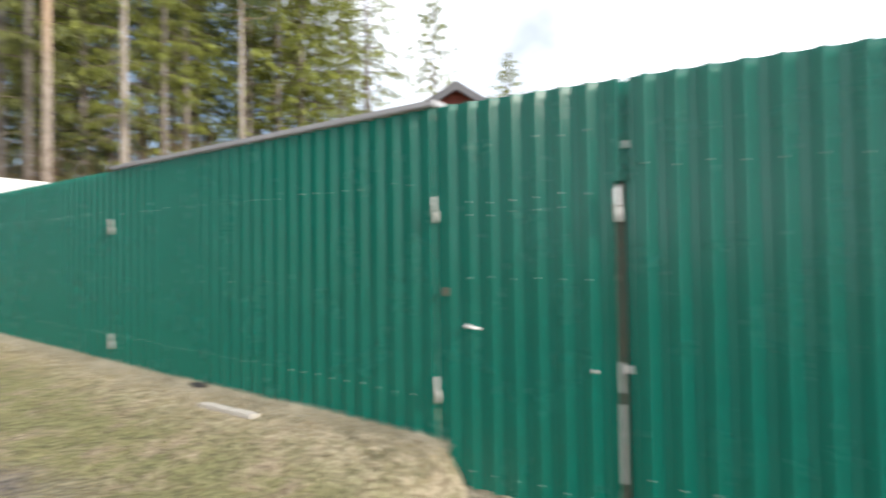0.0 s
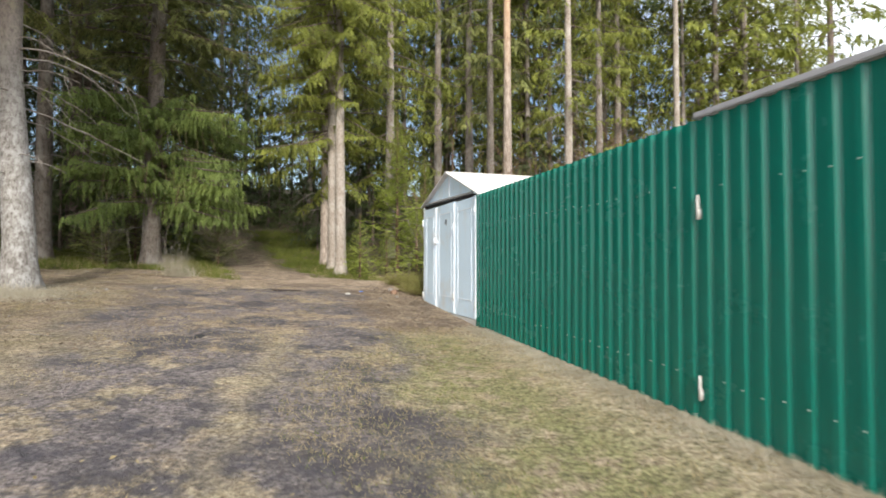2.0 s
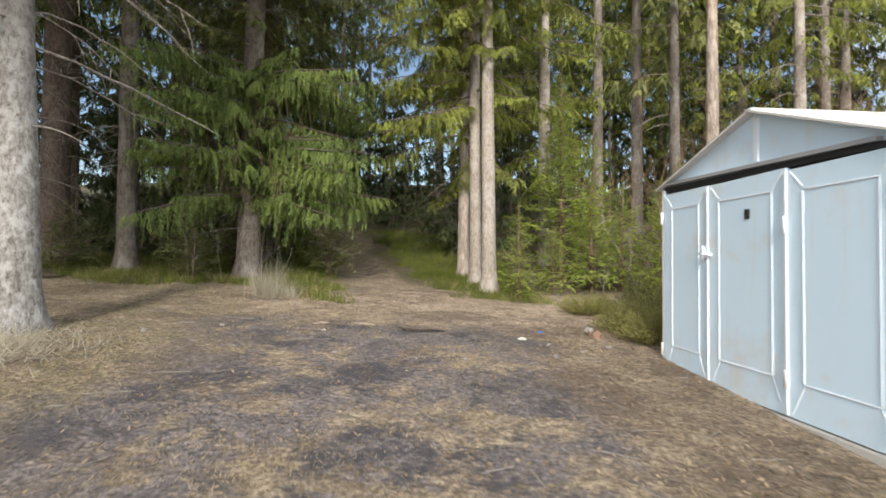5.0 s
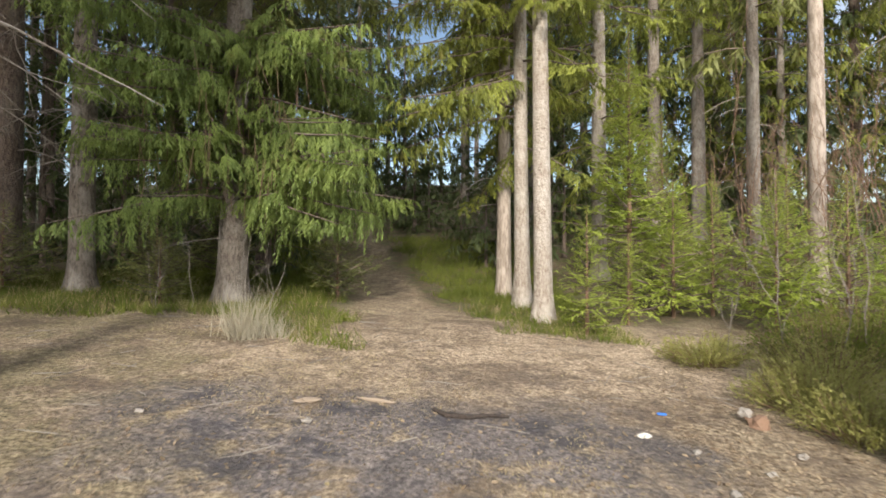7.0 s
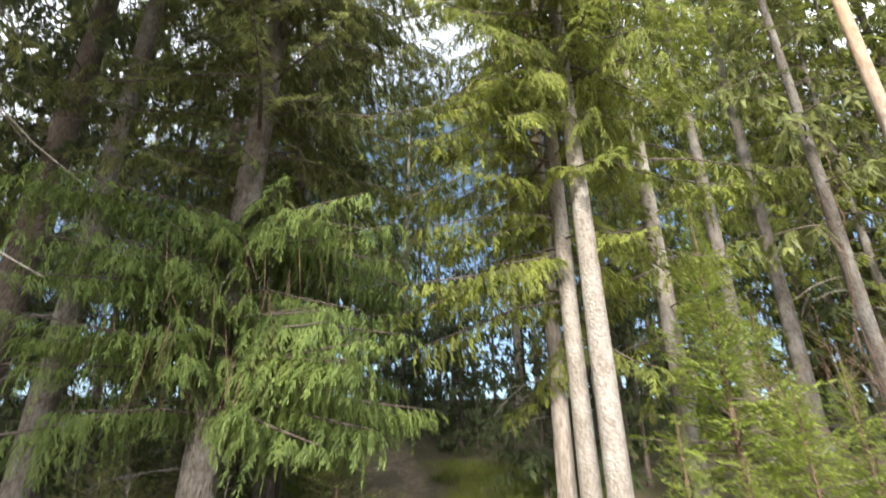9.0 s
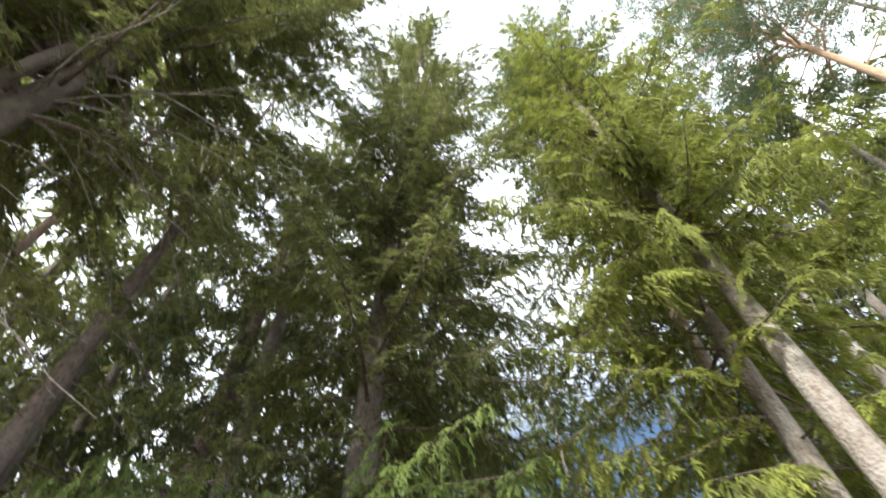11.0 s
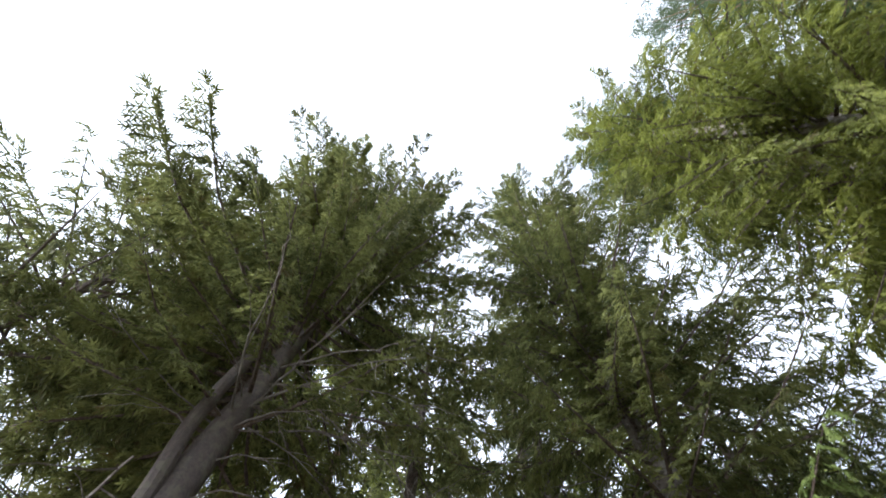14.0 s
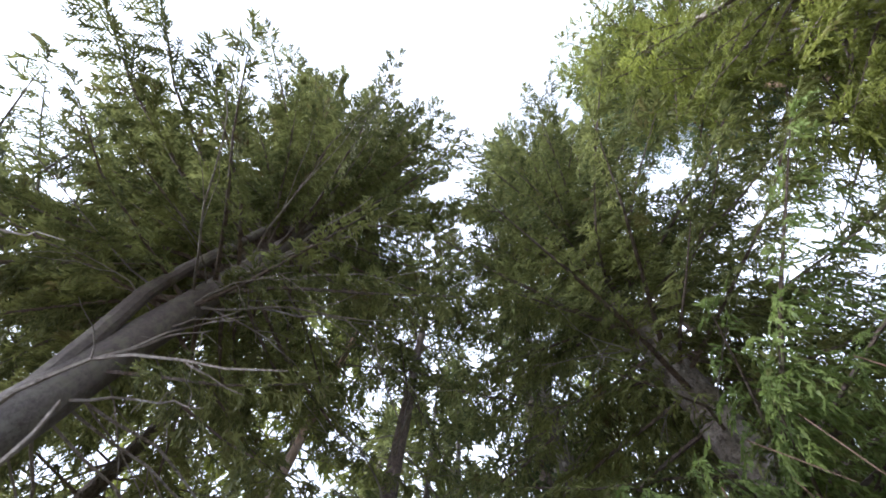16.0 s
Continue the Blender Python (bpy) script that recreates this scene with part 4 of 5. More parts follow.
spruce(-8.9, 8.2, 18.0, 0.2, 5.5, 3.2, 112, T_MID, N_SPRUCE, B_DARK, 39, "broad dark spruce beside the track", dead=(1.5, 8, 16, 1.4, 0.3), full=3.2)
spruce(-11.5, 7.6, 19, 0.18, 5.5, 3.0, 90, T_MID, N_SPRUCE, B_DARK, 37, "spruce with broad crown beside the track", dead=(1.5, 8, 16, 1.4, 0.3), full=2.4)
spruce(-14.4, 18.4, 24, 0.33, 6.5, 3.0, 84, T_MID, N_SHADED, B_DARK, 41, "thick dark spruce in the shade of the wood", dead=(1.5, 9, 44, 1.7, 0.3))
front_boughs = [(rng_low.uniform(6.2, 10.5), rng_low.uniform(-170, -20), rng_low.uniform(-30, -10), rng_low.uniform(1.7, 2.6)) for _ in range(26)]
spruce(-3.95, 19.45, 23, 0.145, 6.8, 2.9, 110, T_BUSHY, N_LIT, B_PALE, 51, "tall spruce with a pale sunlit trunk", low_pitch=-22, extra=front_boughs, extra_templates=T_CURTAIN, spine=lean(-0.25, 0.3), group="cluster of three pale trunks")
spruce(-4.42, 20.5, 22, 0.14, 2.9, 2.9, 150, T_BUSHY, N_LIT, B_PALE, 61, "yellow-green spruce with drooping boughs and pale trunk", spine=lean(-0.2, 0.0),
       group="cluster of three pale trunks", sparse=lambda z, az: 0.75 if z < 7 and math.cos(az + 1.0) > 0.55 else 0.0,
       extra=((3.6, 200, -12, 2.4), (4.1, 225, -8, 2.6), (4.5, 180, -8, 2.4), (5.0, 215, -5, 2.5), (5.5, 240, -5, 2.3), (5.2, 170, -5, 2.3), (4.2, 250, -12, 1.9), (5.9, 195, -8, 2.3), (6.4, 235, -8, 2.2), (6.8, 275, -8, 2.2), (6.2, 300, -8, 1.9)), extra_templates=T_CURTAIN, low_pitch=-18)
pine(-4.95, 21.7, 21.5, 0.14, 14.5, 2.6, 71, "slim pine with orange upper trunk behind pale trunks", full=1.4, dead=(1.5, 7, 16, 1.0))
spruce(-5.4, 24.3, 21, 0.15, 4.5, 3.3, 112, T_MID, N_SPRUCE, B_SPRUCE, 76, "spruce with grey trunk behind the pale ones", dead=(1.5, 6, 16, 1.2, 0.4), full=2.0)
spruce(-10.7, 21.7, 22, 0.16, 6.0, 3.9, 112, T_MID, N_SPRUCE, B_DARK, 77, "dark spruce beside the rising path", dead=(1.5, 7, 20, 1.2, 0.4), full=2.0)
spruce(-2.98, 24.2, 23, 0.18, 2.2, 2.6, 120, T_MID, N_LIT, B_PALE, 81, "mossy pale-trunked spruce hung with green boughs", dead=(1.5, 6, 10, 1.0, 0.4))

# ---- tall pines and spruces behind the garage ----
pine(-1.2, 28.9, 24, 0.20, 15, 2.6, 91, "tall bare-trunked pine behind young spruces", B_SPRUCE)
spruce(0.33, 30.1, 24, 0.22, 6.0, 2.3, 80, T_MID, N_LIT, B_SPRUCE, 101, "tall spruce with bare lower trunk")
pine(1.54, 23.7, 25, 0.175, 15.0, 3.5, 111, "tall pine with orange upper trunk", full=1.5)
spruce(4.15, 25.0, 22, 0.18, 5.6, 2.0, 60, T_MID, N_LIT, B_PALE, 121, "spruce with pale trunk and bare curling branches", dead=(3.0, 9, 26, 1.7, 0.5))
spruce(6.7, 29.7, 23, 0.19, 8.0, 2.3, 80, T_MID, N_LIT, B_SPRUCE, 131, "tall spruce over the fence")
spruce(8.3, 31.9, 23, 0.21, 9.0, 2.5, 80, T_MID, N_LIT, B_SPRUCE, 141, "tall spruce with a grey trunk over the fence")
pine(11.0, 30.9, 24, 0.19, 13, 2.6, 151, "slim pale pine over the fence", B_PALE)

# ---- the wood behind: a few grown trees, copied ----
far_kinds = []
for i, (h, r, z0, rad, cnt, leafm) in enumerate(((23, 0.20, 6.5, 2.5, 70, N_SHADED), (21, 0.16, 5.0, 2.2, 68, N_SPRUCE), (25, 0.22, 8.5, 2.8, 76, N_LIT), (19, 0.13, 3.5, 2.0, 64, N_SHADED))):
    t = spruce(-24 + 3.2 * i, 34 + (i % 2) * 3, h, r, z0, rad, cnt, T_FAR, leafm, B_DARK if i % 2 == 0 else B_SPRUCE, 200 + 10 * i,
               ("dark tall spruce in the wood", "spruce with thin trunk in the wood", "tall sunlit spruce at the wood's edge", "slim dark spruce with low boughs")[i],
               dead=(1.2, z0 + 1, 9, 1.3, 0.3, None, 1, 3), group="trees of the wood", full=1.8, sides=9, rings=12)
    far_kinds.append(t)
wood_rng = random.Random(17)
taken = [(-8.05, 12.35), (-9.1, 18.35), (-11.7, 15.0), (-12.6, 10.2), (-11.5, 7.6), (-8.9, 8.2), (-11.5, 13.45), (-11.85, 17.9), (-14.4, 18.4), (-3.95, 19.45), (-4.42, 20.5), (-4.95, 21.7), (-5.4, 24.3), (-10.7, 21.7), (-2.98, 24.2), (-1.2, 28.9), (0.33, 30.1), (1.54, 23.7),
         (4.15, 25), (6.7, 29.7), (8.3, 31.9), (11, 30.9), (12.9, 14.6), (12.9, 18), (16, 19)]


def plant(x, y, gap, kind=None, size=None):
    if any((x - a) ** 2 + (y - b) ** 2 < gap * gap for a, b in taken):
        return
    if abs(x + 0.58 * y - 4.85) < 1.3 and 14 < y < 34:
        return
    taken.append((x, y))
    k = size or wood_rng.uniform(0.85, 1.15)
    t = copy_thing(far_kinds[wood_rng.randrange(4) if kind is None else kind], pose(x, y, gz(x, y), 0, 0, wood_rng.uniform(0, 360)))
    t.scale = (k, k, k * wood_rng.uniform(0.95, 1.1))


for _ in range(76):
    y = 20.5 + 34 * wood_rng.random() ** 1.3
    x = wood_rng.uniform(-34, 13)
    if y < 25 and x > -5 or (x > 4 and y < 33):
        continue
    if -12 < x < -5 and y < 30 and wood_rng.random() < 0.3:
        continue
    plant(x, y, 2.3)
for _ in range(30):
    plant(wood_rng.uniform(-30, -12), wood_rng.uniform(8, 22), 2.3)
for _ in range(26):
    plant(wood_rng.uniform(-24, -12.5), wood_rng.uniform(13, 25), 1.9)
for _ in range(12):
    plant(wood_rng.uniform(-5, 14), wood_rng.uniform(34, 44), 2.0)
for _ in range(18):
    plant(wood_rng.uniform(12, 26), wood_rng.uniform(33, 46), 2.6, 2)
for x, y, k in ((28.3, 34.9, 0.86), (36.5, 34.2, 0.74), (39.0, 8.0, 0.56), (-24, -2, 1), (-22, 3, 0.9), (-26, -8, 1), (-20, -14, 1), (-14, -20, 0.9), (-8, -24, 1)):
    plant(x, y, 1.0, 2 if x > 0 else 1, k)

edge_kind = spruce(2.6, 34.5, 22, 0.18, 1.5, 2.9, 100, T_FAR, N_LIT, B_SPRUCE, 290, "yellow-green spruce with boughs down to the ground", group="trees of the wood", full=2.0, sides=8, rings=10)
far_kinds.append(edge_kind)
edge_rng = random.Random(5)
for i in range(15):
    plant(-5.5 + 1.75 * i + edge_rng.uniform(-0.5, 0.5), 33.6 + edge_rng.uniform(-1.2, 3.0), 1.3, 4)

# ---- young growth at the edge of the wood ----
def young_spruce(x, y, h, wide, seed, label, leaf=None, bare=0.06):
    tree = tagged(empty("young_spruce", pose(x, y, gz(x, y))), label, "young spruce", "young spruces")
    part_mesh("trunk", trunk_mesh("trunk", h, 0.010 + 0.009 * h, B_BROWN, lean(0, 0), seed, 0.2, 6, 8, 0.008), tree)
    lv, wd = crown_meshes("young", T_YOUNG, h * bare, h * 0.97, wide, int(34 + 22 * h), seed, leaf or N_YOUNG, lean(0, 0), low_pitch=2, top_power=1.0, full=1.0)
    tagged(part_mesh("crown", lv, tree), kind="stuff")
    tagged(part_mesh("limb_wood", wd, tree), kind="stuff")
    return tree


for i, (x, y, h, w, b) in enumerate(((-3.25, 18.7, 1.9, 0.62, 0.04), (-2.45, 21.6, 5.6, 1.15, 0.18), (-1.75, 20.9, 2.5, 1.2, 0.03), (-1.0, 21.4, 2.8, 1.0, 0.05), (-0.35, 20.0, 2.7, 1.1, 0.04),
                                     (0.35, 19.3, 2.6, 1.0, 0.05), (0.9, 18.2, 2.6, 1.0, 0.05), (0.3, 21.6, 3.4, 1.1, 0.05), (-1.6, 23.6, 4.2, 1.3, 0.08), (1.6, 20.2, 3.0, 1.1, 0.06),
                                     (-2.6, 19.7, 1.5, 0.6, 0.04), (-10.9, 18.6, 1.7, 0.9, 0.05), (-10.1, 19.3, 2.2, 1.0, 0.1), (-13.0, 17.4, 1.6, 0.9, 0.05), (-7.6, 19.3, 1.4, 0.8, 0.1), (-9.9, 17.6, 1.1, 0.7, 0.08))):
    young_spruce(x, y, h, w * (0.8 if x > -2 else 1.0), 900 + i, ("bright green young spruce beside the pale trunks", "slender young spruce with thin stem", "bushy light green young spruce")[0 if h < 2 else 1 if h > 4 else 2],
                 N_YOUNG if x > -5 else N_SPRUCE, b)

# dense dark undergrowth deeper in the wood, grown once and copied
bush = spruce(-27, 27, 6.5, 0.07, 0.3, 2.1, 27, T_FAR, N_SHADED, B_DARK, 960, "dark bushy spruce in the undergrowth", full=1.1, sides=6, rings=6, group="undergrowth spruces")
bush.name = "undergrowth_spruce"
bush_rng = random.Random(8)
for _ in range(60):
    x, y = bush_rng.uniform(-30, 14), 25.5 + 20 * bush_rng.random()
    if abs(x + 0.58 * y - 4.85) < 2.4 and y < 31 or (x > -4 and y < 29) or any((x - a) ** 2 + (y - b) ** 2 < 1.3 for a, b in taken):
        continue
    if bush_rng.random() < 0.55:
        k = bush_rng.uniform(0.45, 1.1)
        t = copy_thing(bush, pose(x, y, gz(x, y), 0, 0, bush_rng.uniform(0, 360)))
        t.scale = (k, k, k)
for x, y, k in ((-3, 31.5, 1.0), (-0.5, 33, 1.1), (2.2, 31.5, 1.0), (4.6, 34, 1.1), (-5.2, 33.5, 1.1), (3.4, 28.6, 0.8), (6.2, 33, 1.0), (-19.5, 19.5, 1.0), (-15.6, 22.5, 0.9), (-13.6, 21.0, 0.7), (-12.2, 22.6, 0.8), (-16.0, 20.5, 0.8), (-17.5, 17.5, 0.9), (-10.6, 22.0, 0.55), (-18.5, 14.5, 0.8), (-5.8, 24.2, 0.5), (-3.9, 26.0, 0.7), (-16.4, 16.0, 0.6), (-12.4, 31.2, 0.8), (-13.8, 31.8, 0.9), (-11.2, 32.0, 0.8), (-15.2, 33.0, 0.9), (-10.2, 30.6, 0.6), (-8.6, 28.4, 0.5), (-12.9, 28.6, 0.55), (-7.2, 27.4, 0.5),
                (-19, 11.5, 1.0), (-21.5, 14, 1.2), (-20.5, 17, 1.1), (-23, 19.5, 1.3), (-21, 22.5, 1.1), (-24, 24.5, 1.3), (-19, 25, 1.0), (-22, 28, 1.2), (-18, 29, 1.1), (-20, 33, 1.3), (-16.5, 36, 1.2), (-12.5, 37, 1.3), (-9, 36.5, 1.2), (-26, 16, 1.4), (-27, 21, 1.4), (-25, 9, 1.3), (-2, 37, 1.2), (1.5, 36, 1.1)):
    t = copy_thing(bush, pose(x, y, gz(x, y), 0, 0, bush_rng.uniform(0, 360)))
    t.scale = (k, k, k)


def bare_shrub(x, y, h, stems, seed, label, mat, spread=0.35, name="bare_shrub"):
    """A leafless shrub of thin forking stems."""
    rng = np.random.default_rng(seed)
    bits = []

    def grow(p, d, length, r, depth):
        a = np.linspace(0, 1, 6)[:, None]
        d = d / np.linalg.norm(d)
        q = p + d * length * a + np.vstack([np.zeros(3), np.cumsum(rng.normal(0, 0.025 * length, (5, 3)), 0)])
        bits.append(tube(q, np.linspace(r, r * 0.45, 6), 4 if depth else 3))
        if depth:
            for _ in range(rng.integers(2, 5)):
                k = rng.integers(2, 6)
                grow(q[k], d + rng.normal(0, 0.42, 3) + np.array([0, 0, 0.15]), length * rng.uniform(0.35, 0.65), r * 0.5, depth - 1)

    for _ in range(stems):
        b = rng.normal(0, 0.05 * stems ** 0.5, 3) * np.array([1, 1, 0])
        grow(b + np.array([0, 0, -0.05]), np.array([rng.normal(0, spread), rng.normal(0, spread), 1.0]), h * rng.uniform(0.55, 0.8), 0.003 + 0.0024 * h, 2)
    v, f = join(bits)
    ob = tagged(new(name, mesh_from(name, v, [(f, 0)], [mat])), label, "shrub")
    ob.matrix_basis = pose(x, y, gz(x, y))
    return ob


for i, (x, y, h, n) in enumerate(((0.2, 23.0, 4.2, 5), (1.3, 22.2, 4.0, 5), (2.6, 23.0, 4.6, 5), (3.6, 22.0, 4.0, 5), (5.3, 23.6, 4.6, 5), (-0.6, 23.6, 3.8, 4), (7.6, 26.0, 5.5, 5), (9.6, 27.0, 6.5, 6), (10.6, 26.4, 6.0, 5))):
    bare_shrub(x, y, h * 1.12, 2 * n, 1000 + i, "leafless reddish-brown brushwood beside the garage", B_BROWN)
for i, (x, y, h) in enumerate(((-9.75, 17.3, 1.9), (-9.55, 17.2, 1.6), (-9.15, 17.35, 1.7), (-8.35, 17.5, 1.8), (-7.9, 17.7, 1.5), (-13.3, 16.2, 2.6), (-8.9, 12.9, 1.4), (-1.2, 16.9, 2.0), (-0.75, 16.7, 2.5), (-1.75, 17.1, 1.4), (-0.3, 17.3, 2.3), (5.0, 24.0, 5.0))):
    bare_shrub(x, y, h, 1, 1100 + i, "thin bare sapling with few side twigs", B_TWIG, 0.12, "bare_sapling")


def heath_shrub(x, y, h, wide, seed, label, leaf):
    """A low dense evergreen shrub of many upright sprays."""
    rng = np.random.default_rng(seed)
    P, D, wood = [], [], []
    for _ in range(int(150 * wide)):
        az, r = rng.uniform(0, 6.28), wide * math.sqrt(rng.uniform())
        top = np.array([r * math.cos(az), r * math.sin(az), h * (1 - 0.55 * (r / wide) ** 2) * rng.uniform(0.6, 1.1)])
        base = top * np.array([0.35, 0.35, 0])
        k = np.linspace(0.25, 1, 12)[:, None]
        q = base + (top - base) * k
        wood.append(tube(np.vstack([base, q[5], q[-1]]), [0.006, 0.004, 0.002], 3))
        for _ in range(5):
            P.append(q + rng.normal(0, 0.03, q.shape))
            D.append((top - base) / np.linalg.norm(top - base) + rng.normal(0, 0.55, q.shape))
    P, D = np.concatenate(P), np.concatenate(D)
    ln = rng.uniform(0.025, 0.065, len(P))
    v, f = blades(P, D, ln, ln * 0.24, rng)
    shrub = tagged(empty("low_shrub", pose(x, y, gz(x, y))), label, "shrub")
    tagged(part_mesh("foliage", mesh_from("foliage", v, [(f, 0)], [leaf]), shrub), kind="stuff")
    wv, wf = join(wood)
    tagged(part_mesh("stem_wood", mesh_from("stem_wood", wv, [(wf, 0)], [B_BROWN]), shrub), kind="stuff")
    return shrub


for i, (x, y, h, w, m) in enumerate(((-1.35, 15.75, 0.40, 0.65, N_JUNIPER), (-0.95, 16.5, 0.6, 0.75, N_JUNIPER), (-1.25, 15.1, 0.4, 0.5, N_JUNIPER), (-0.6, 17.4, 0.8, 0.9, N_GRASS), (-1.9, 17.3, 0.35, 0.6, N_JUNIPER), (0.1, 18.3, 0.8, 0.9, N_GRASS))):
    heath_shrub(x, y, h, w, 1200 + i, "low brownish-green evergreen shrub beside the garage", m)

# ---- grass, litter and scraps on the ground ----
scatter_rng = np.random.default_rng(77)


def grass(name, x, y, h, mat, label, spread=0.45, width=0.006):
    """Loose blades standing at the given places."""
    n = len(x)
    p = np.stack([x, y, land(x, y) - 0.01], 1)
    d = np.stack([scatter_rng.normal(0, spread, n), scatter_rng.normal(0, spread, n), np.ones(n)], 1)
    v, f = blades(p, d, h * scatter_rng.uniform(0.5, 1.3, n), np.full(n, width) * scatter_rng.uniform(0.7, 1.5, n), scatter_rng)
    return tagged(new(name, mesh_from(name, v, [(f, 0)], [mat])), label, "grass", kind="stuff")


def tufted(n, x0, x1, y0, y1, per, size, keep=None):
    """Places bunched in tufts over a rectangle."""
    cx, cy = scatter_rng.uniform(x0, x1, n), scatter_rng.uniform(y0, y1, n)
    if keep is not None:
        k = keep(cx, cy)
        cx, cy = cx[k], cy[k]
    x = np.repeat(cx, per) + scatter_rng.normal(0, size, len(cx) * per)
    y = np.repeat(cy, per) + scatter_rng.normal(0, size, len(cy) * per)
    return x, y


def off_trail(x, y):
    return np.abs(x + 0.58 * y - 4.85) > 1.1 + 0.5 * np.sin(2.1 * y) ** 2


def along(x, y):
    return (x - FX) * UX + (y - FY) * UY


def across_(x, y):
    return (x - FX) * NX + (y - FY) * NY


edge = lambda x, y: off_trail(x, y) & (y > 16.6 + 0.5 * np.sin(1.3 * x) + np.where(x > -4.5, 1.2, 0)) & (across_(x, y) > 0.4)
x, y = tufted(5200, -15, 0.5, 16, 22, 13, 0.08, edge)
grass("green_undergrowth", x, y, 0.17, N_GRASS, "green grass and bilberry at the wood's edge", 0.5, 0.011)
x, y = tufted(4200, -13, -1, 21, 27, 10, 0.09, edge)
grass("slope_undergrowth", x, y, 0.22, N_GRASS, "green undergrowth on the slope beside the path", 0.5, 0.013)
x, y = tufted(900, -14, 0.0, 16, 20, 9, 0.06, edge)
grass("straw_undergrowth", x, y, 0.22, N_STRAW, "dry straw among the undergrowth", 0.5, 0.006)
# the foot of the fence
fs = scatter_rng.uniform(-4.4, 4.7, 15000)
fo = np.abs(scatter_rng.normal(0, 0.16, 15000)) + 0.034
grass("fence_foot_grass", FX + fs * UX + fo * NX, FY + fs * UY + fo * NY, 0.06, N_BLEACHED, "dry straw along the fence foot", 0.8, 0.006)
fs = scatter_rng.uniform(-8, -4.4, 2500)
fo = np.abs(scatter_rng.normal(0, 0.1, 2500)) + 0.012
grass("wicket_foot_grass", FX + fs * UX + fo * NX, FY + fs * UY + fo * NY, 0.07, N_STRAW, "dry straw below the wicket gate", 0.8, 0.006)
verge = lambda x, y: (across_(x, y) > 0.1) & (across_(x, y) < 2.3 + 0.6 * np.sin(1.1 * y)) & (along(x, y) < 4.6)
x, y = tufted(9000, -3, 5, 1, 13, 12, 0.06, verge)
grass("verge_straw", x, y, 0.05, N_STRAW, "short dry grass on the verge", 1.2, 0.006)
x, y = tufted(5000, -3, 5, 1, 13, 12, 0.06, lambda x, y: verge(x, y) & (across_(x, y) > 0.75))
grass("verge_grass", x, y, 0.04, N_GRASS, "short greening grass on the verge", 1.0, 0.006)
road = lambda x, y: (across_(x, y) > 2.0) & (lumps(x * 0.8 + 3, y * 0.8) > 0.05)
x, y = tufted(9000, -9, 1.5, 3, 16.5, 12, 0.07, road)
grass("track_straw", x, y, 0.045, N_STRAW, "short dry grass between the wheel tracks", 1.3, 0.006)
for cx, cy, r, h, n, wide in ((-7.3, 16.15, 0.22, 0.62, 420, 0.4), (-8.1, 11.8, 0.7, 0.26, 1500, 1.3), (-7.3, 11.7, 0.7, 0.20, 1200, 1.4), (-8.5, 12.3, 0.3, 0.25, 300, 0.8), (-7.0, 16.4, 0.18, 0.3, 160, 0.5)):
    grass("dry_grass_tuft", cx + scatter_rng.normal(0, r * 0.5, n), cy + scatter_rng.normal(0, r * 0.5, n), h, N_BLEACHED, "tuft of tall pale dry grass", wide, 0.006)


def flakes(name, n, x0, x1, y0, y1, size, mat, label, keep=None):
    """Small curled leaves and chips lying flat."""
    x, y = scatter_rng.uniform(x0, x1, n), scatter_rng.uniform(y0, y1, n)
    if keep is not None:
        k = keep(x, y)
        x, y = x[k], y[k]
    n = len(x)
    p = np.stack([x, y, land(x, y) + 0.006], 1)
    az = scatter_rng.uniform(0, 6.28, n)
    a = np.stack([np.cos(az), np.sin(az), scatter_rng.normal(0, 0.25, n)], 1)
    b = np.stack([-np.sin(az), np.cos(az), scatter_rng.normal(0, 0.25, n)], 1)
    s = (size * scatter_rng.uniform(0.5, 1.5, n))[:, None]
    w = s * scatter_rng.uniform(0.25, 0.7, (n, 1))
    up = np.array([0, 0, 1.0]) * s * 0.12
    v = np.stack([p - a * s, p + b * w + up, p + a * s, p - b * w + up], 1).reshape(-1, 3)
    return tagged(new(name, mesh_from(name, v, [(np.arange(4 * n).reshape(-1, 4), 0)], [mat])), label, "litter", kind="stuff")


flakes("leaf_litter", 16000, -11, 0.2, 8.5, 18.5, 0.017, N_LITTER, "fallen brown leaves and cone scales", lambda x, y: across_(x, y) > 0.1)
flakes("pale_litter", 1500, -9, 1.5, 4, 17, 0.016, N_STRAW, "pale wood chips and bleached leaves", lambda x, y: (across_(x, y) > 0.4) & (lumps(x, y) > 0.0))
flakes("garage_litter", 3800, -2.6, 0.2, 10.5, 16, 0.02, N_LITTER, "dead leaves before the garage doors", lambda x, y: (across_(x, y) > 0.2) & (across_(x, y) < 1.6))
tw = []
for _ in range(170):
    x, y = scatter_rng.uniform(-10, -0.5), scatter_rng.uniform(9, 18)
    if across_(x, y) < 0.3:
        continue
    L, az = scatter_rng.uniform(0.08, 0.4), scatter_rng.uniform(0, 6.28)
    k = np.linspace(-0.5, 0.5, 4)
    q = np.stack([x + k * L * math.cos(az), y + k * L * math.sin(az), np.zeros(4)], 1) + scatter_rng.normal(0, 0.008, (4, 3))
    q[:, 2] = land(q[:, 0], q[:, 1]) + 0.006
    tw.append(tube(q, [0.004, 0.005, 0.004, 0.002], 4))
v, f = join(tw)
tagged(new("fallen_twigs", mesh_from("fallen_twigs", v, [(f, 0)], [B_TWIG])), "scattered fallen dry twigs", "twigs", kind="stuff")


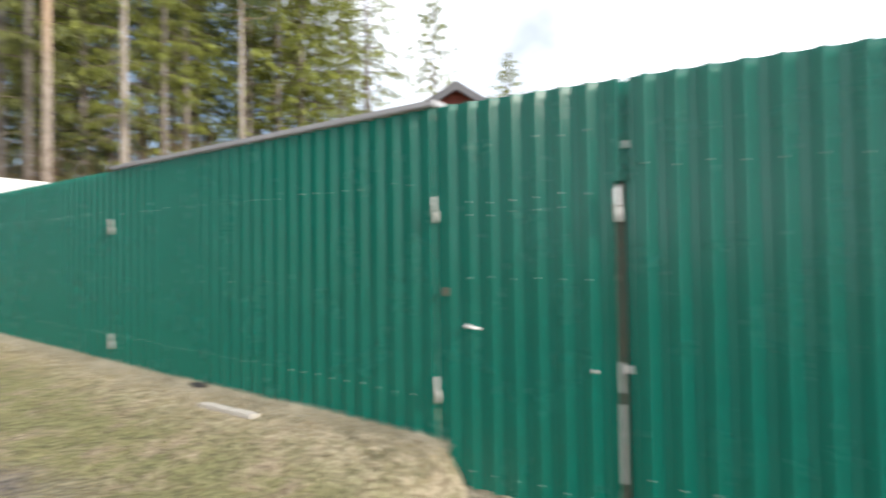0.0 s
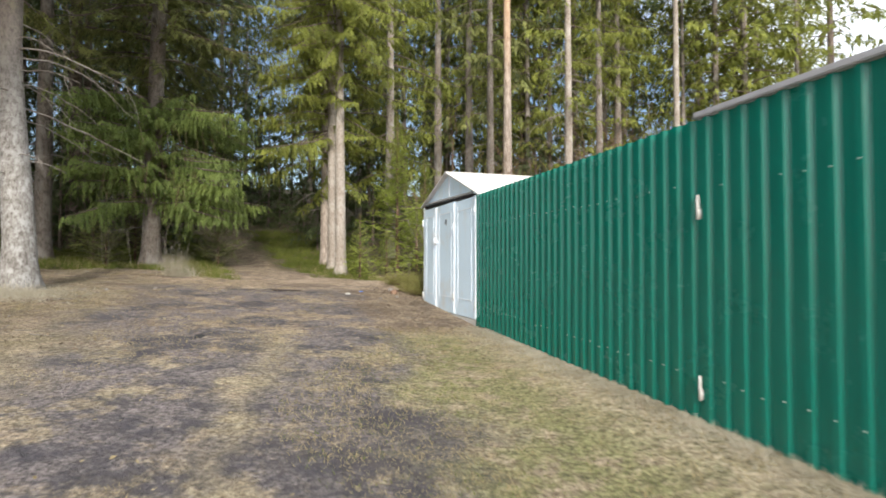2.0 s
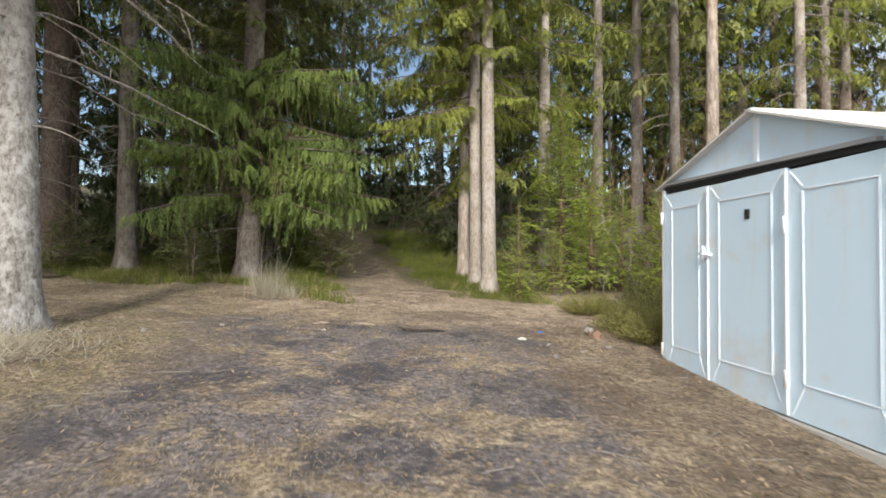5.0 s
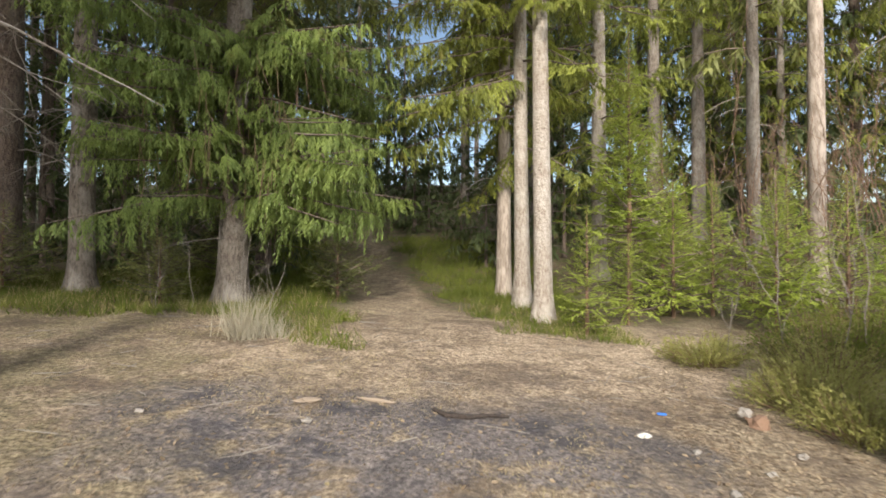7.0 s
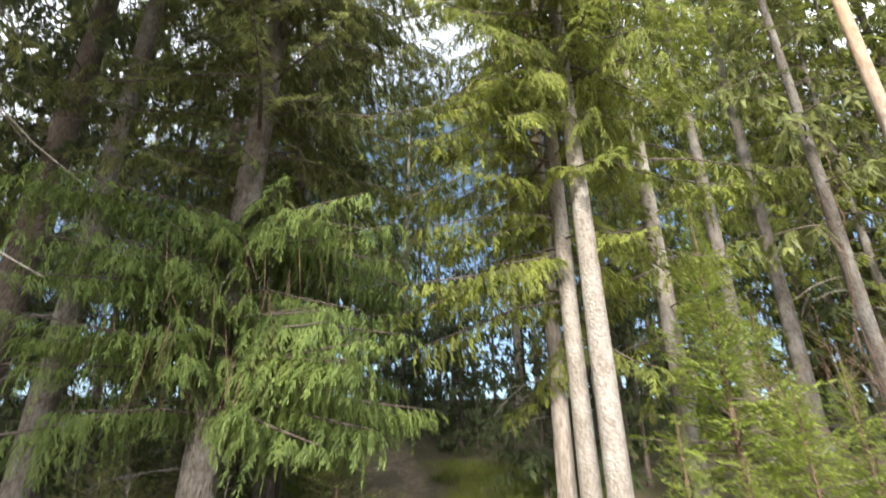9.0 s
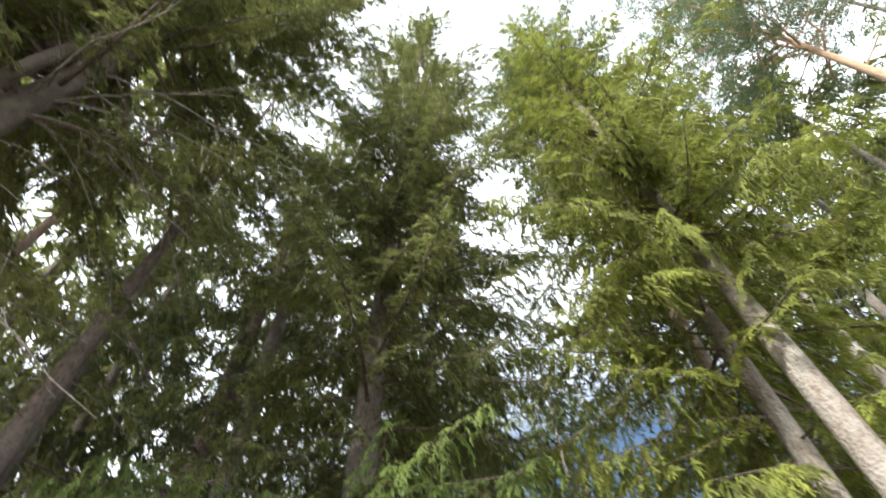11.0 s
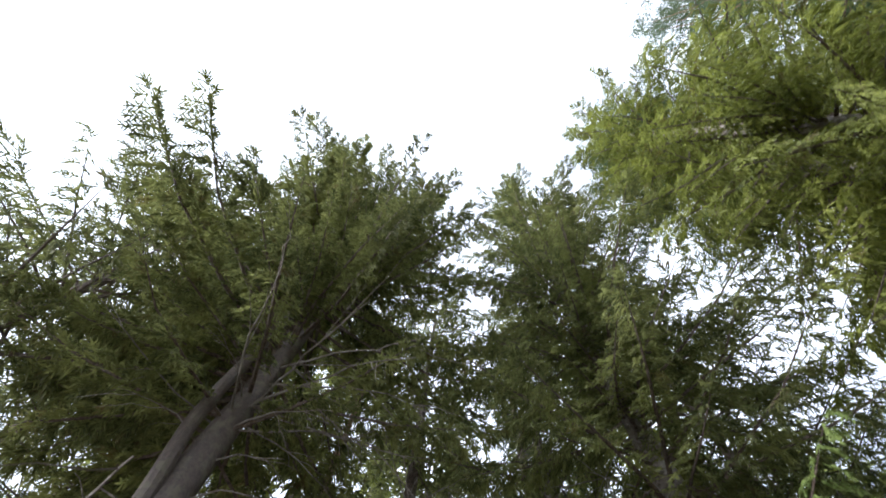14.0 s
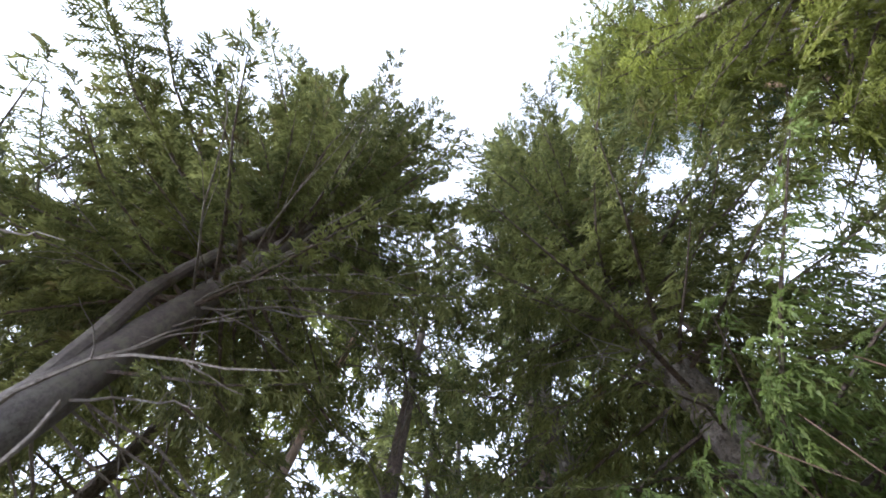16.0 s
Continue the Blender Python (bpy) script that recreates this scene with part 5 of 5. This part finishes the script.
def lump(name, x, y, size, mat, label, category, seed, sink=0.25, rz=0.0):
    """A rough broken lump resting on the ground."""
    bm = bmesh.new()
    bmesh.ops.create_icosphere(bm, subdivisions=2, radius=0.5)
    for vert in bm.verts:
        n = noise.noise(vert.co * 3.4 + Vector((seed, 0, 0))) * 0.62
        vert.co = vert.co * (1 + n)
        vert.co = Vector((vert.co.x * size[0], vert.co.y * size[1], vert.co.z * size[2]))
    me = bpy.data.meshes.new(name)
    bm.to_mesh(me)
    bm.free()
    me.materials.append(mat)
    ob = tagged(new(name, me), label, category)
    ob.matrix_basis = pose(x, y, gz(x, y) + size[2] * (0.5 - sink), 0, 0, rz)
    return ob


lump("brick_lump", -1.93, 15.15, (0.20, 0.16, 0.15), M_BRICK, "broken reddish brick lump in the grass", "rubble", 3, 0.4)
lump("pale_stone", -2.0, 15.22, (0.10, 0.09, 0.08), M_CONCRETE, "small pale stone beside the brick", "stone", 5, -0.5)
lump("paper_scrap", -2.83, 14.56, (0.09, 0.06, 0.04), M_PAPER, "crumpled white paper scrap on soil", "litter", 7, 0.1, 30)
lump("bottle_cap_scrap", -2.64, 15.15, (0.08, 0.06, 0.02), M_BLUE, "small blue plastic scrap on soil", "litter", 9, 0.0)
lump("wood_chunk", -5.42, 14.3, (0.20, 0.09, 0.045), M_PLANK, "pale broken wood chunk on soil", "wood", 11, 0.2, 20)
lump("wood_chunk", -4.91, 14.51, (0.32, 0.05, 0.04), M_PLANK, "long pale broken wood chunk", "wood", 13, 0.2, -5)
lump("burnt_clod", -3.66, 9.5, (0.10, 0.16, 0.05), M_DARK, "black charred clod on the track", "soil", 15, 0.42)
# No sack here: a black lump stands in for the dark gap below the gate.
lump("gate_gap_dark", 1.43, 5.12, (0.24, 0.10, 0.06), M_DARK, "black lump standing in for the dark gap under the gate", "sack", 17, 0.3, 105)
for i, (x, y, sz) in enumerate(((-6.4, 13.6, 0.05), (-5.2, 13.9, 0.06), (-4.6, 12.9, 0.05), (-2.4, 13.8, 0.06), (-2.1, 14.2, 0.05), (-1.8, 14.6, 0.06), (-2.5, 14.4, 0.05), (-6.9, 12.9, 0.06), (-3.3, 13.2, 0.05))):
    lump("pebble", x, y, (sz * 1.4, sz, sz * 0.7), M_CONCRETE, "small pale stone on the soil", "stone", 30 + i, 0.25, i * 40)
stick = np.array([[-4.42, 14.50, 0], [-4.28, 14.40, 0], [-4.12, 14.42, 0], [-3.98, 14.52, 0], [-3.82, 14.55, 0]])
stick[:, 2] = land(stick[:, 0], stick[:, 1]) + 0.015
v, f = tube(stick, [0.014, 0.022, 0.02, 0.016, 0.01], 7)
tagged(new("fallen_stick", mesh_from("fallen_stick", v, [(f, 0)], [B_BLACK])), "dark crooked fallen stick on soil", "stick")
plank = tagged(new("plank", bpy.data.meshes.new("plank")), "old whitewashed plank lying before the gate", "plank")
bm = box(-0.34, 0.34, -0.04, 0.04, -0.03, 0.006, bevel=0.006)
bm.to_mesh(plank.data)
bm.free()
plank.data.materials.append(M_WASHED)
plank.matrix_basis = pose(1.42, 4.34, gz(1.42, 4.34) + 0.014, 0, 0, 106)
